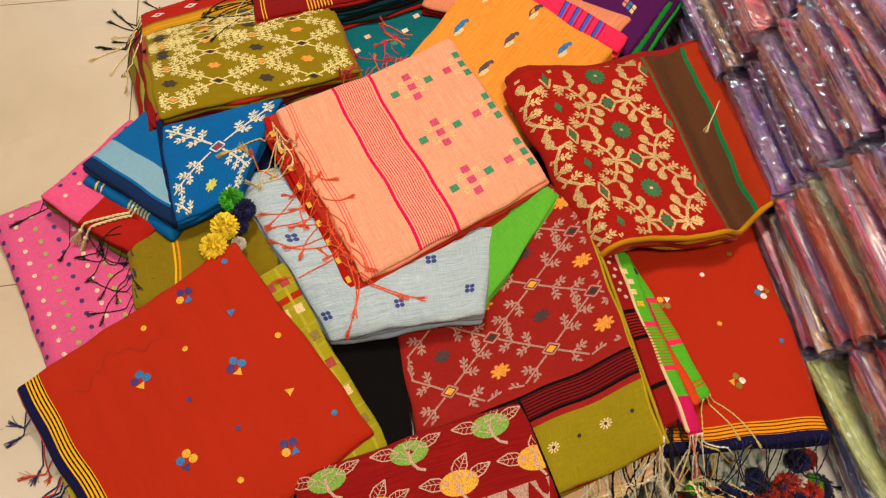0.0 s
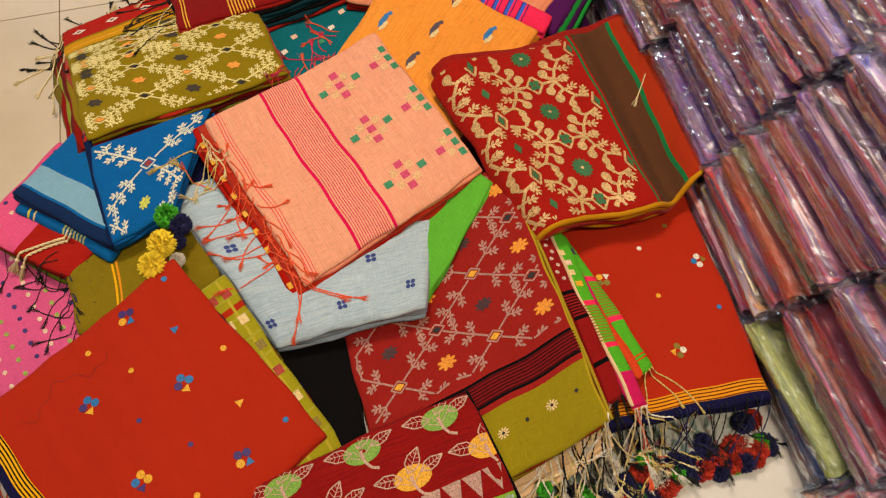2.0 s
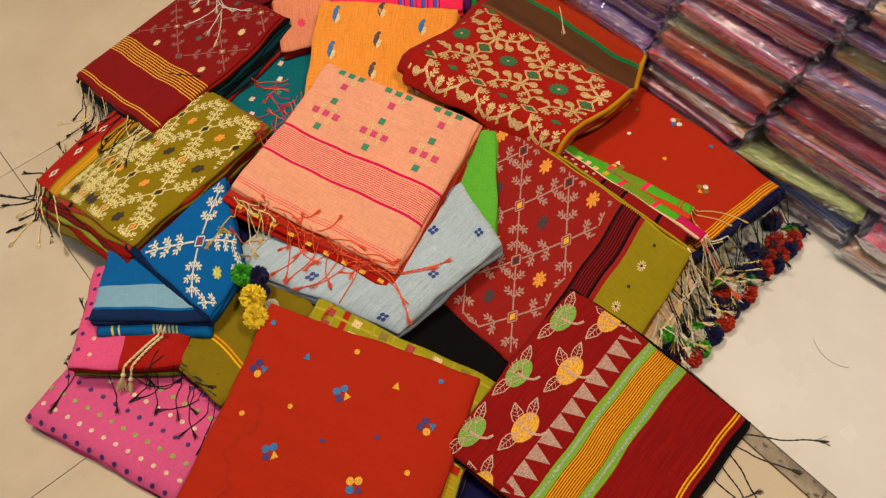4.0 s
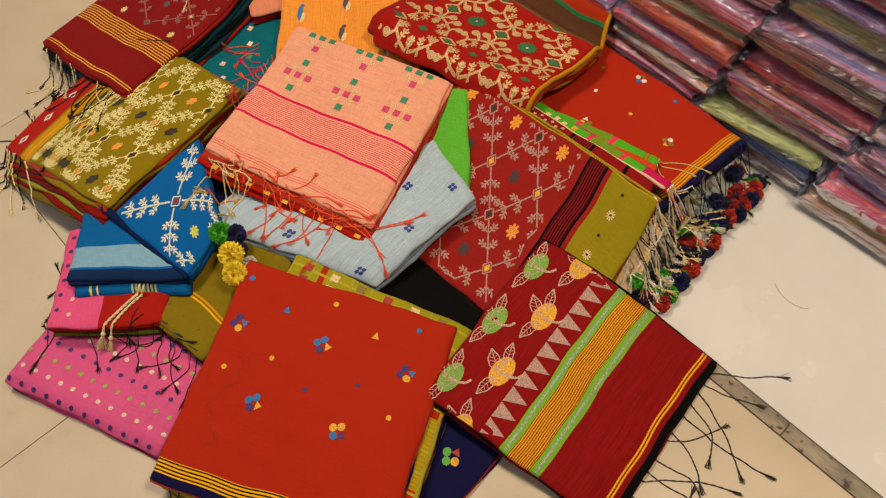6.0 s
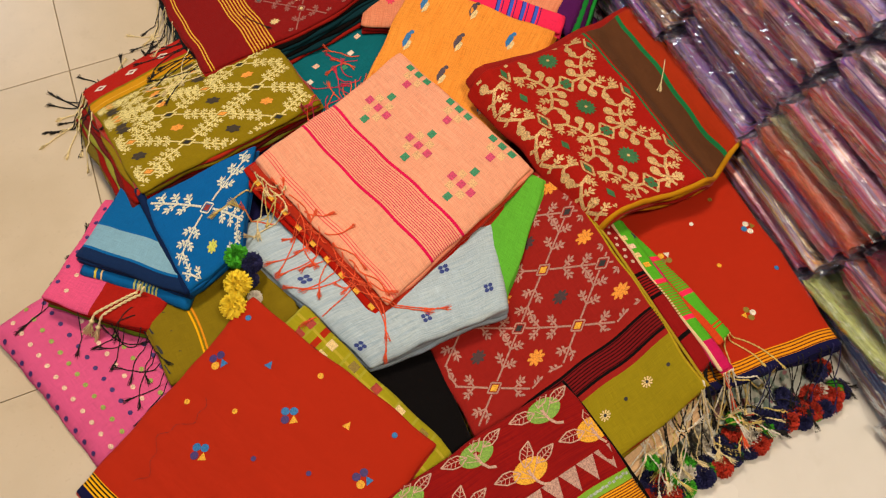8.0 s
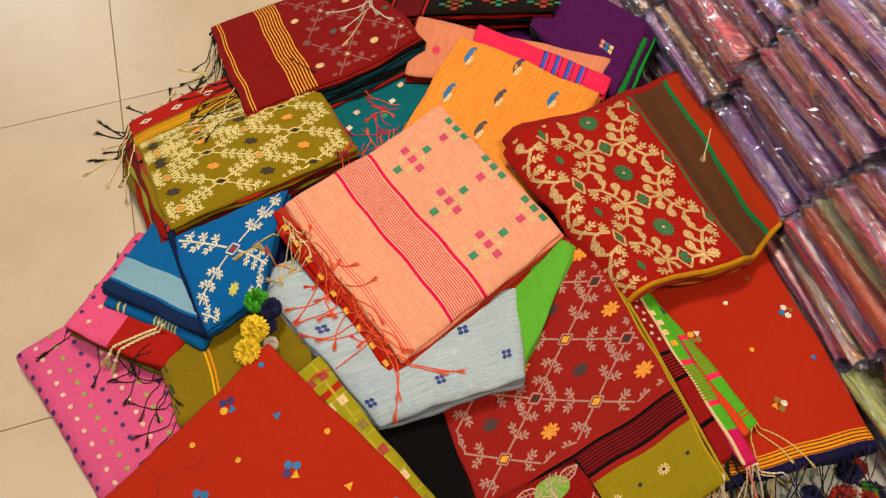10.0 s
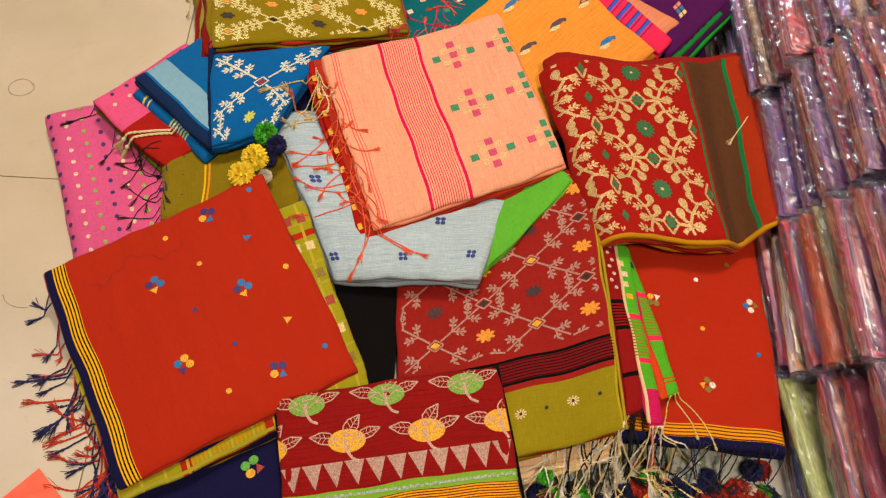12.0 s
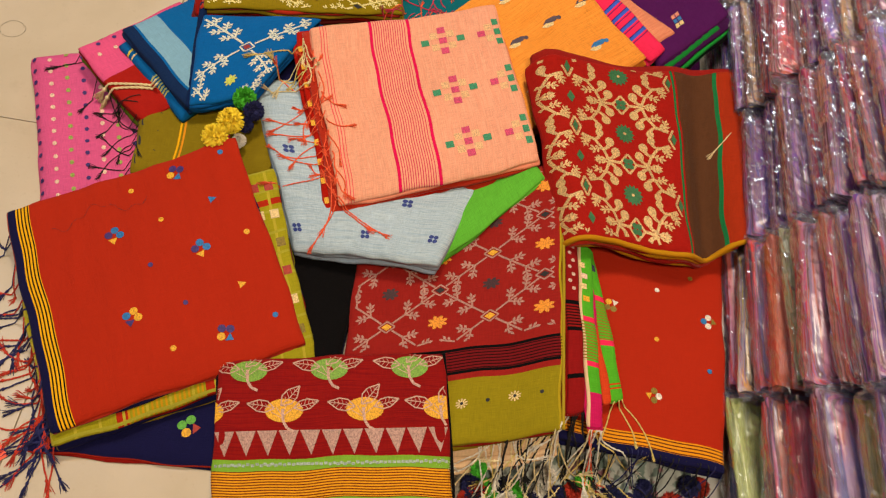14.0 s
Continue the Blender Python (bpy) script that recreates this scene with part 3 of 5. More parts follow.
greenstrip.stack([GREENC], 2, 0.003)
greenstrip.woven("check_square", [box2(0.012, 0.034, 0.012, 0.011)], T["navy"])
orangestrip = Cloth("folded_scarf", (0.352, 0.420, 0.099), (0.363, 0.416, 0.098), (0.390, 0.284, 0.097), (0.378, 0.277, 0.098), "narrow orange-red cotton scarf edge", 36, 0.4, category="scarf", soft=0.001)
orangestrip.sheet("top_sheet", F("orange_strip", srgb("c8401c")), 0, 0.003, step=0.004)
pinkstrip = Cloth("folded_scarf", (0.331, 0.503, 0.106), (0.352, 0.500, 0.104), (0.379, 0.246, 0.100), (0.358, 0.244, 0.103), "cream, green and pink banded cotton scarf end", 33, 0.4, category="scarf", soft=0.001)
pinkstrip.sheet("top_sheet", F("pink_check", srgb("4fa524"), bands=[("v", 0.108, 0.115, C["hot"]), ("v", 0.170, 0.177, C["hot"]), ("v", 0.212, 0.40, srgb("c01a58")), ("u", -0.01, 0.0045, srgb("d8b890"))], pins=[("v", 0.115, 0.170, 0.0042, 0.45, srgb("8a6a22"))]), 0, 0.003, step=0.004)
pinkstrip.stack([F("hot_fold3", srgb("c01a58")), CREAMC], 2, 0.003)
for k, (u, v) in enumerate(((0.005, 0.030), (0.008, 0.046), (0.006, 0.062), (0.009, 0.080))):
    pinkstrip.woven("check_square", [box2(u, v, 0.009, 0.008)], T[("cream", "pale", "cream", "yellow")[k]])
winestrip = Cloth("folded_scarf", (0.312, 0.512, 0.119), (0.330, 0.510, 0.114), (0.353, 0.264, 0.108), (0.329, 0.256, 0.112), "wine red scarf end with black bands and pale figures", 34, 0.4, category="scarf", soft=0.001)
winestrip.sheet("top_sheet", F("wine_strip", srgb("861414"), bands=[("v", 0.098, 0.102, C["black"]), ("v", 0.136, 0.141, C["black"]), ("v", 0.200, 0.206, C["black"])], pins=[("v", 0.102, 0.136, 0.0042, 0.4, C["black"])]), 0, 0.003, step=0.004)
winestrip.stack([DREDC, MAROONC], 2, 0.003)
for k in range(7):
    winestrip.woven("woven_leaf", [disc(0.009 + 0.003 * (-1) ** k, 0.018 + 0.0105 * k, 0.0034, 7, 0.0028)], T["silver"])
floral = Cloth("folded_cloth", (0.235, 0.36, 0.022), (0.225, 0.184, 0.015), (0.520, 0.196, 0.016), (0.535, 0.36, 0.022), "pale grey floral folded cloth under the fringes", 35, 1.2)
nf = Nodes("cloth_floral")
fuv = nf.node("TexCoord").outputs["UV"]
fcol = nf.mix(nf.ramp(nf.noise(fuv, 55.0, 3), 0.50, 0.56), srgb("a7aaa2"), srgb("6a7a70"))
fcol = nf.mix(nf.ramp(nf.noise(fuv, 38.0, 3), 0.60, 0.64), fcol, srgb("8a5a62"))
FLORAL = nf.finish(fcol, 0.8, nf.noise(fuv, 700.0, 2), 0.0006)
floral.sheet("top_sheet", FLORAL, 0, 0.004)
floral.stack([FLORAL], 3, 0.0045)

# plain green cloth below the grey one
green = Cloth("folded_cloth", (0.135, 0.445, 0.082), (0.278, 0.598, 0.120), (0.20, 0.74, 0.085), (0.05, 0.60, 0.060), "bright green folded cotton cloth", 14, 1.0)
green.sheet("top_sheet", F("green_cloth", C["lime"], slub=0.2), 0, 0.004)
green.stack([GREENC], 3, 0.005)

# grey-blue cloth
grey = Cloth("folded_cloth", (-0.190, 0.735, 0.068), (-0.060, 0.446, 0.078), (0.143, 0.437, 0.098), (0.225, 0.74, 0.098), "pale grey-blue slubbed cotton cloth with small blue flowers", 15, 1.3, soft=0.007,
             sag=lambda s, t: 0.004 * np.sin(5 * s + 2 * t))
GREYC = F("grey_fold", srgb("8f9fb0"))
grey.sheet("top_sheet", F("grey_cloth", srgb("9db1c0"), slub=0.2, second=srgb("b2c2ca"), streak="u"), 0, 0.004, step=0.006)
grey.stack([GREYC], 4, 0.0055, spread=0.006)

# leaf saree in front
leafc = Cloth("folded_saree", (-0.124, 0.274, 0.054), (0.166, 0.320, 0.092), (0.230, 0.026, 0.012), (-0.062, -0.020, 0.010), "maroon folded saree with leaf figures and striped end", 16, 0.6, category="saree",
              sag=lambda s, t: 0.016 * np.sin(3.14 * t ** 0.8))
leafc.sheet("top_sheet", F("leaf_saree", srgb("8c1512"), bands=[("v", 0.133, 0.147, C["leaf"]), ("v", 0.147, 0.182, srgb("6b2410")), ("v", 0.182, 0.197, C["leaf"]), ("v", 0.281, 0.2835, C["yellow"]), ("v", 0.2855, 0.288, C["yellow"]), ("v", 0.296, 0.33, C["black"])],
                           pins=[("v", 0.148, 0.181, 0.0032, 0.58, srgb("e09a1c"))], second=srgb("7a0f12"), slub=0.14), 0, 0.004, step=0.005)
leafc.stack([BLACKC, MAROONC], 5, 0.005, spread=0.003)

# pink dotted cloth on the floor
pink = Cloth("folded_cloth", (-0.548, 0.728, 0.040), (-0.440, 0.468, 0.024), (-0.235, 0.520, 0.034), (-0.330, 0.80, 0.045), "pink folded cotton cloth with small coloured dots", 17, 1.2, soft=0.013)
pink.sheet("top_sheet", F("pink_dots", srgb("d25686")), 0, 0.004)
pink.stack([F("pink_fold", srgb("d84a88"))], 7, 0.0055)

# olive cloth with yellow stripe
olive = Cloth("folded_cloth", (-0.345, 0.72, 0.062), (-0.318, 0.525, 0.052), (-0.125, 0.56, 0.062), (-0.12, 0.74, 0.066), "olive folded cotton cloth with fine yellow stripes", 18, 1.6, sag=lambda s, t: 0.006 * np.abs(np.sin(9.5 * t + 1.2 * s)) * np.clip(1 - t / 0.6, 0, 1))
olive.sheet("top_sheet", F("olive_stripe", srgb("7d6a12"), bands=[("v", 0.060, 0.063, C["yellow"]), ("v", 0.066, 0.069, srgb("d98a1c"))]), 0, 0.004)
olive.stack([OLIVEC, BLACKC], 4, 0.0055)

# pink and red cloth below the blue one
redpink = Cloth("folded_cloth", (-0.345, 0.87, 0.058), (-0.456, 0.718, 0.082), (-0.326, 0.612, 0.072), (-0.20, 0.76, 0.075), "red folded cloth with pink dotted edge and dark green back", 19, 0.8)
redpink.sheet("top_sheet", F("red_pink", srgb("a01c14"), bands=[("v", -0.02, 0.078, srgb("d8527f"))]), 0, 0.004)
redpink.stack([DREDC, F("forest", srgb("2c4a18")), DREDC, F("forest2", srgb("5a6a18"))], 4, 0.0055)

# blue saree: striped roll and ikat flap
blue = Cloth("folded_saree", (-0.300, 0.875, 0.085), (-0.396, 0.754, 0.100), (-0.258, 0.634, 0.094), (-0.165, 0.765, 0.090), "blue folded saree with pale band", 20, 0.8, category="saree")
BW = blue.W
blue.sheet("top_sheet", F("blue_roll", C["blue"], bands=[("u", BW - 0.062, BW - 0.022, srgb("7aa4ba")), ("u", BW - 0.018, BW + 0.01, srgb("12284e"))]), 0, 0.005)
blue.stack([F("blue_dark", srgb("10244a")), F("blue_dark2", srgb("10305e"))], 2, 0.0045, first=0.005)
blue.sheet("striped_fold", F("blue_stripe", C["blue"], bands=[("v", 0.030, 0.0335, srgb("d8c84a")), ("v", 0.040, 0.0425, C["cream"])], pins=[("v", 0.09, 0.128, 0.0055, 0.5, srgb("b9bb6a"))]), 0.016, 0.014, (0, 0.013, -0.006, -0.004), 0.012, "blue striped end")
flap = Cloth("folded_saree", (-0.280, 0.802, 0.116), (-0.257, 0.634, 0.104), (-0.172, 0.672, 0.096), (-0.10, 0.845, 0.106), "bright blue folded saree with white woven trees", 21, 0.8, category="saree")
flap.sheet("top_sheet", F("blue_flap", srgb("085a9c")), 0, 0.004, step=0.006)
flap.stack([F("blue_fold2", srgb("0a559a"))], 3, 0.005)

# teal cloth
teal = Cloth("folded_cloth", (0.18, 1.11, 0.062), (-0.06, 1.02, 0.044), (0.03, 0.85, 0.058), (0.22, 0.93, 0.070), "teal folded cotton cloth with pink fringe", 22, 1.0)
teal.sheet("top_sheet", F("teal_cloth", C["teal"], slub=0.2), 0, 0.004)
teal.stack([TEALC], 3, 0.005)

# olive-gold saree
gold = Cloth("folded_saree", (-0.348, 1.138, 0.044), (-0.282, 0.816, 0.114), (0.024, 0.902, 0.084), (-0.04, 1.215, 0.060), "olive-gold folded saree with cream vine lattice", 23, 0.7, category="saree",
             sag=lambda s, t: 0.008 * np.sin(3.14 * s))
gold.sheet("top_sheet", F("gold_vine", srgb("84700e"), bands=[("u", -0.02, 0.071, srgb("a81d14")), ("u", 0.071, 0.076, srgb("84700e")), ("u", 0.076, 0.104, srgb("c48a10"))], pins=[("u", 0.092, 0.0935, 0.003, 0.5, srgb("e0b040"))]), 0, 0.004, (-0.020, 0, 0, 0), step=0.006)
for k, m in enumerate((REDC, OLIVEC, DREDC, F("wine", srgb("641a18")), F("khaki", srgb("8a8a30")), DREDC, F("khaki2", srgb("6a5a1c")))):
    gold.sheet("fold", m, 0.003 + 0.0056 * k, 0.0055, (-0.024 - 0.006 * (k % 3), 0.002 * (k % 2), 0.003 + 0.0055 * k, 0.0), 0.016, wave=0.0028)

# maroon saree at the back
back = Cloth("folded_saree", (-0.172, 1.308, 0.058), (-0.138, 1.032, 0.092), (0.184, 1.085, 0.118), (0.142, 1.366, 0.060), "maroon folded saree with gold pinstripe end", 24, 0.7, category="saree",
             sag=lambda s, t: -0.012 * np.sin(3.14 * t) * s)
back.sheet("top_sheet", F("back_saree", srgb("7d1414"), bands=[("v", 0.0115, 0.0135, srgb("d8a83a")), ("v", 0.0165, 0.0185, srgb("d8a83a"))], pins=[("v", 0.088, 0.132, 0.0056, 0.4, srgb("d8a83a"))]), 0, 0.004, step=0.006)
DTEAL = F("dark_teal", srgb("0a2c34"))
for k, m in enumerate((MAROONC, BLACKC, DTEAL, DTEAL, BLACKC, DTEAL, MAROONC)):
    back.sheet("fold", m, 0.004 + 0.0056 * k, 0.0055, (0.0, 0.003 + 0.0035 * k, 0.002 + 0.002 * (k % 3), 0.004 + 0.002 * (k % 2)), 0.014, wave=0.0024)

# salmon, purple, hot pink, orange
salmon = Cloth("folded_cloth", (0.20, 1.16, 0.098), (0.14, 1.04, 0.085), (0.42, 0.877, 0.110), (0.475, 0.930, 0.122), "salmon folded cotton cloth with dark red back", 25, 0.8)
salmon.sheet("top_sheet", F("salmon_cloth", srgb("d98a68"), second=srgb("d07a5a")), 0, 0.004)
salmon.stack([DREDC], 4, 0.005)
purple = Cloth("folded_cloth", (0.38, 1.06, 0.112), (0.462, 0.838, 0.106), (0.572, 0.952, 0.140), (0.47, 1.19, 0.110), "dark purple folded cloth with green lining", 26, 0.9)
purple.sheet("top_sheet", F("purple_cloth", C["purple"]), 0, 0.005, (0, -0.024, 0, 0))
purple.sheet("fold", BLACKC, 0.016, 0.006, (0, 0.006, 0.0, 0.0), 0.012, wave=0.003)
purple.stack([F("purple_fold", srgb("3a0f40")), F("green_lining", srgb("1c8a34")), F("green_lining2", srgb("17702a")), F("purple_fold2", srgb("3a0f40"))], 6, 0.006)
hot = Cloth("folded_cloth", (0.285, 1.072, 0.132), (0.262, 1.03, 0.128), (0.435, 0.862, 0.116), (0.458, 0.890, 0.122), "hot pink folded cloth with blue striped edge", 27, 0.6)
hot.sheet("top_sheet", F("hot_cloth", C["hot"], pins=[("v", 0.125, 0.205, 0.022, 0.35, srgb("3c5ac0")), ("v", 0.125, 0.205, 0.011, 0.15, srgb("3a2060"))]), 0, 0.004)
hot.stack([F("hot_fold2", C["hot"])], 2, 0.005)
orange = Cloth("folded_saree", (0.242, 1.036, 0.150), (0.055, 0.865, 0.082), (0.245, 0.685, 0.100), (0.428, 0.864, 0.122), "orange folded cotton saree with blue and cream birds", 28, 0.8, category="saree")
orange.sheet("top_sheet", F("orange_cloth", srgb("e8953c"), second=srgb("dd8630"), slub=0.2), 0, 0.004, step=0.006)
orange.stack([F("orange_fold", srgb("d98020"))], 3, 0.005)

# black saree at the very back
blackc = Cloth("folded_saree", (0.255, 1.475, 0.060), (0.114, 1.200, 0.088), (0.426, 1.062, 0.128), (0.567, 1.340, 0.090), "black folded saree with maroon band and stepped figures", 29, 0.6, category="saree")
blackc.sheet("top_sheet", F("black_saree", srgb("18120f"), bands=[("v", -0.02, 0.013, srgb("b01818")), ("v", 0.038, 0.042, srgb("b01818")), ("v", 0.046, 0.098, srgb("5e1016")), ("v", 0.102, 0.106, srgb("b01818"))]), 0, 0.004)
blackc.stack([BLACKC, DREDC], 6, 0.006)

# peach saree on top
peach = Cloth("folded_saree", (-0.112, 0.800, 0.128), (-0.008, 0.512, 0.098), (0.268, 0.623, 0.128), (0.171, 0.923, 0.122), "peach folded cotton saree with crimson striped band", 30, 0.8, category="saree",
              sag=lambda s, t: -0.006 * np.sin(3.14 * t))
CR = C["crimson"]
peach.sheet("top_sheet", F("peach_cloth", srgb("df9678"), second=srgb("e3a284"), bands=[("v", 0.0905, 0.0955, CR), ("v", 0.151, 0.156, CR)], pins=[("v", 0.098, 0.150, 0.0037, 0.36, srgb("cf3a58")), ("v", 0.014, 0.024, 0.0045, 0.3, srgb("de4a52"))], slub=0.18), 0, 0.0035, step=0.005)
peach.stack([F("peach_fold", srgb("e0876a"))], 1, 0.004, first=0.0038, spread=0.002)
RED2 = F("red_fold", srgb("a81608"))
for k, g in enumerate(((0.0, 0.004, 0.012, 0.002), (0.004, 0.004, 0.020, 0.0), (0.002, 0.010, 0.019, -0.004), (0.0, 0.007, 0.026, -0.006), (0.0, 0.004, 0.021, -0.006))):
    peach.sheet("fold", (REDC, RED2)[k % 2], 0.008 + 0.0052 * k, 0.005, g, 0.02)

# brocade saree
def brocade_bend(s, t):
    trough = -0.036 * np.exp(-((t - 0.80) / 0.095) ** 2) * (0.5 + 0.5 * s)
    rolled = -0.034 * np.clip(1 - t / 0.13, 0, 1) ** 2.2
    wave = 0.005 * np.sin(9 * t + 1) * np.clip((s - 0.85) / 0.15, 0, 1)
    lip = 0.010 * np.clip(1 - s / 0.12, 0, 1) ** 2 * np.sin(8 * t + 0.6)
    return -0.012 * np.sin(3.14 * np.clip(t / 0.72, 0, 1)) * (0.4 + 0.6 * np.sin(3.14 * s)) + trough + rolled + wave + lip


brocade = Cloth("folded_saree", (0.231, 0.785, 0.168), (0.306, 0.492, 0.146), (0.567, 0.545, 0.141), (0.583, 0.872, 0.108), "red brocade folded saree with gold scrolls and brown band", 31, 0.8, brocade_bend, category="saree",
                bow=lambda s, t: 0.026 * s ** 2 * np.exp(-((t - 0.66) / 0.26) ** 2))
BH = brocade.H
brocade.sheet("top_sheet", F("brocade_cloth", srgb("9a1810"), bands=[("v", 0.2095, 0.2135, srgb("1a6a3a")), ("v", 0.217, 0.278, srgb("55341f")), ("v", 0.278, 0.284, srgb("1a6a3a")), ("v", 0.284, BH + 0.03, srgb("9a2c10"))]), 0, 0.004, step=0.005)
MUST = F("mustard", srgb("a8740c"))
for k, m in enumerate((MAROONC, MUST, REDC, MAROONC, MUST)):
    brocade.sheet("fold", m, 0.004 + 0.0056 * k, 0.0055, (0.014 - 0.004 * k, 0.001 + 0.001 * (k % 2), -0.006 - 0.002 * k, -0.004 + 0.002 * (k % 2)), 0.014, wave=0.0022)

# ---- woven figures ----


def twig(x, y, turn, size=1.0):
    """A small branch with three leaves, growing along its own x."""
    s = 0.001
    shape = line2([(0, 0), (9 * s, 0)], 1.5 * s)
    for bx, a, l in ((8, 0, 6), (7, 42, 6), (7, -42, 6), (4, 52, 4.6), (4, -52, 4.6)):
        c, d = math.cos(radians(a)), math.sin(radians(a))
        shape.append([(bx * s, 0), ((bx + 0.6 * l * c - 1.25 * d) * s, (0.6 * l * d + 1.25 * c) * s), ((bx + l * c) * s, l * d * s), ((bx + 0.6 * l * c + 1.25 * d) * s, (0.6 * l * d - 1.25 * c) * s)])
    return moved(shape, x, y, turn, size)


def star(x, y, rx, ry, n=8, inner=0.58):
    """A flower of n narrow petals, in one outline."""
    out = []
    for k in range(n):
        for q, f in ((-0.5, inner), (-0.26, max(inner, 0.86)), (0.0, 1.0), (0.26, max(inner, 0.86))):
            a = 6.2832 * (k + 0.5 + q) / n
            out.append((x + f * rx * math.cos(a), y + f * ry * math.sin(a)))
    return [out]


def lattice(cloth, field, uo, vo, pu, pv, vine, node_a, node_b, star_a, star_b, width=0.0024, twigs=(0.36, 0.66), size=1.0, rad=(0.010, 0.010), knot=(0.017, 0.013), petals=8, inner=0.58, warp=None, toward=180):
    """A vine lattice: nodes at (uo, vo) and half a pitch away, straight vines with twigs between, flowers in the open fields."""
    u0, u1, v0, v1 = field
    lines, na, nb, sa, sb = [], [], [], [], []
    for i in range(-6, 7):
        for j in range(-6, 7):
            x, y = uo + i * pu, vo + j * pv
            na += diamond_ring(x, y, *knot)
            nb += diamond_ring(x + pu / 2, y + pv / 2, *knot)
            for sx in (1, -1):
                for sy in (1, -1):
                    bx, by = x + sx * pu / 2, y + sy * pv / 2
                    ang = math.degrees(math.atan2(by - y, bx - x))
                    lines += line2([(x + (bx - x) * 0.11, y + (by - y) * 0.11), (x + (bx - x) * 0.89, y + (by - y) * 0.89)], width)
                    for q in twigs:
                        px, py = x + (bx - x) * q, y + (by - y) * q
                        for off in (46, -46):
                            lines += twig(px, py, ang + toward + off, size)
            sa += star(x, y + pv / 2, *rad, petals, inner)
            sb += star(x + pu / 2, y, rad[0] * 0.9, rad[1] * 0.9, petals, inner)
    cores_a = [diamond(uo + i * pu, vo + j * pv, knot[0] * 0.58, knot[1] * 0.58) for i in range(-6, 7) for j in range(-6, 7)]
    cores_b = [diamond(uo + (i + 0.5) * pu, vo + (j + 0.5) * pv, knot[0] * 0.62, knot[1] * 0.62) for i in range(-6, 7) for j in range(-6, 7)]
    for nm, polys, mat in (("vine_lattice", lines + na + nb, vine), ("woven_diamond", cores_a, node_a), ("woven_diamond", cores_b, node_b), ("woven_flower", sa, star_a), ("woven_flower", sb, star_b)):
        if warp:
            polys = [[warp(x, y) for x, y in p] for p in polys]
        polys = inside(polys, u0, u1, v0, v1)
        if nm == "vine_lattice":
            cloth.woven(nm, polys, mat)
        else:
            for p in polys:
                cloth.woven(nm, [p], mat)


def diamond_ring(x, y, w, h):
    return line2([(x - w / 2, y), (x, y - h / 2), (x + w / 2, y), (x, y + h / 2), (x - w / 2, y)], 0.0022, 0.02)


# maroon saree: lattice and the flowers on its olive end
lattice(maroon, (0.003, maroon.W - 0.008, 0.01, 0.268), 0.270, MV, 0.143, 0.097, thread("thread_dull_silver", srgb("b27e70")), T["black"], T["yellow"], thread("thread_marigold", srgb("e89010")), thread("thread_wine", srgb("3a1016")), width=0.0026, size=1.6, rad=(0.0145, 0.0105), knot=(0.024, 0.0165))
for k, u in enumerate((0.032, 0.100, 0.168, 0.2355, 0.303)):
    for x, kind in ((u, 1), (u - 0.034, 0)):
        if 0.01 < x < maroon.W - 0.01:
            if kind:
                maroon.woven("woven_flower", star(x, 0.353, 0.0085, 0.0072, 10, 0.26), T["cream"])
                maroon.woven("flower_eye", [disc(x, 0.353, 0.0022)], T["black"], off=0.001)
            else:
                maroon.woven("woven_dot", [disc(x, 0.353, 0.0026)], T["black"])

# olive-gold saree
def gold_drape(x, y):
    """The weave as it lies: closer together towards the far edge, and a little askew."""
    k = x / 0.036 + 0.45 * y / 0.0725
    return 0.1492 + 0.0237 * k + 0.0021 * k * k, 0.0985 + y


lattice(gold, (0.108, gold.W - 0.003, 0.004, gold.H - 0.004), 0.0, 0.0, 0.072, 0.145, thread("thread_cream", srgb("e6d68a")), T["black"], T["orange"], thread("thread_umber", srgb("33260c")), T["orange"], width=0.0028, size=1.2, twigs=(0.27, 0.42, 0.58, 0.73), rad=(0.0085, 0.0125), knot=(0.014, 0.026), inner=0.7, petals=6, warp=gold_drape, toward=0)
for k in range(5):
    gold.woven("border_diamond", [diamond(0.047, 0.03 + 0.058 * k, 0.015, 0.024)], T["white"])
    gold.woven("border_core", [diamond(0.047, 0.03 + 0.058 * k, 0.006, 0.010)], T["maroon"], off=0.001)

# blue flap and the maroon saree at the back
lattice(flap, (0.004, flap.W - 0.004, 0.004, flap.H * 0.98), 0.073, 0.072, 0.135, 0.150, thread("thread_ivory", srgb("d3d6c4")), T["maroon"], T["pink"], thread("thread_berry", srgb("a8486a")), thread("thread_lemon", srgb("c3c94a")), width=0.0032, twigs=(0.30, 0.5, 0.7), size=1.6, rad=(0.0125, 0.0125), knot=(0.021, 0.021), toward=0)
lattice(back, (0.01, back.W - 0.004, 0.140, back.H - 0.006), 0.238, 0.202, 0.150, 0.105, thread("thread_rose", srgb("9c5a52")), T["cream"], thread("thread_slate", srgb("4f5a55")), T["cream"], thread("thread_slate2", srgb("4f5a55")), width=0.0024, size=1.3, rad=(0.008, 0.009), knot=(0.016, 0.014))

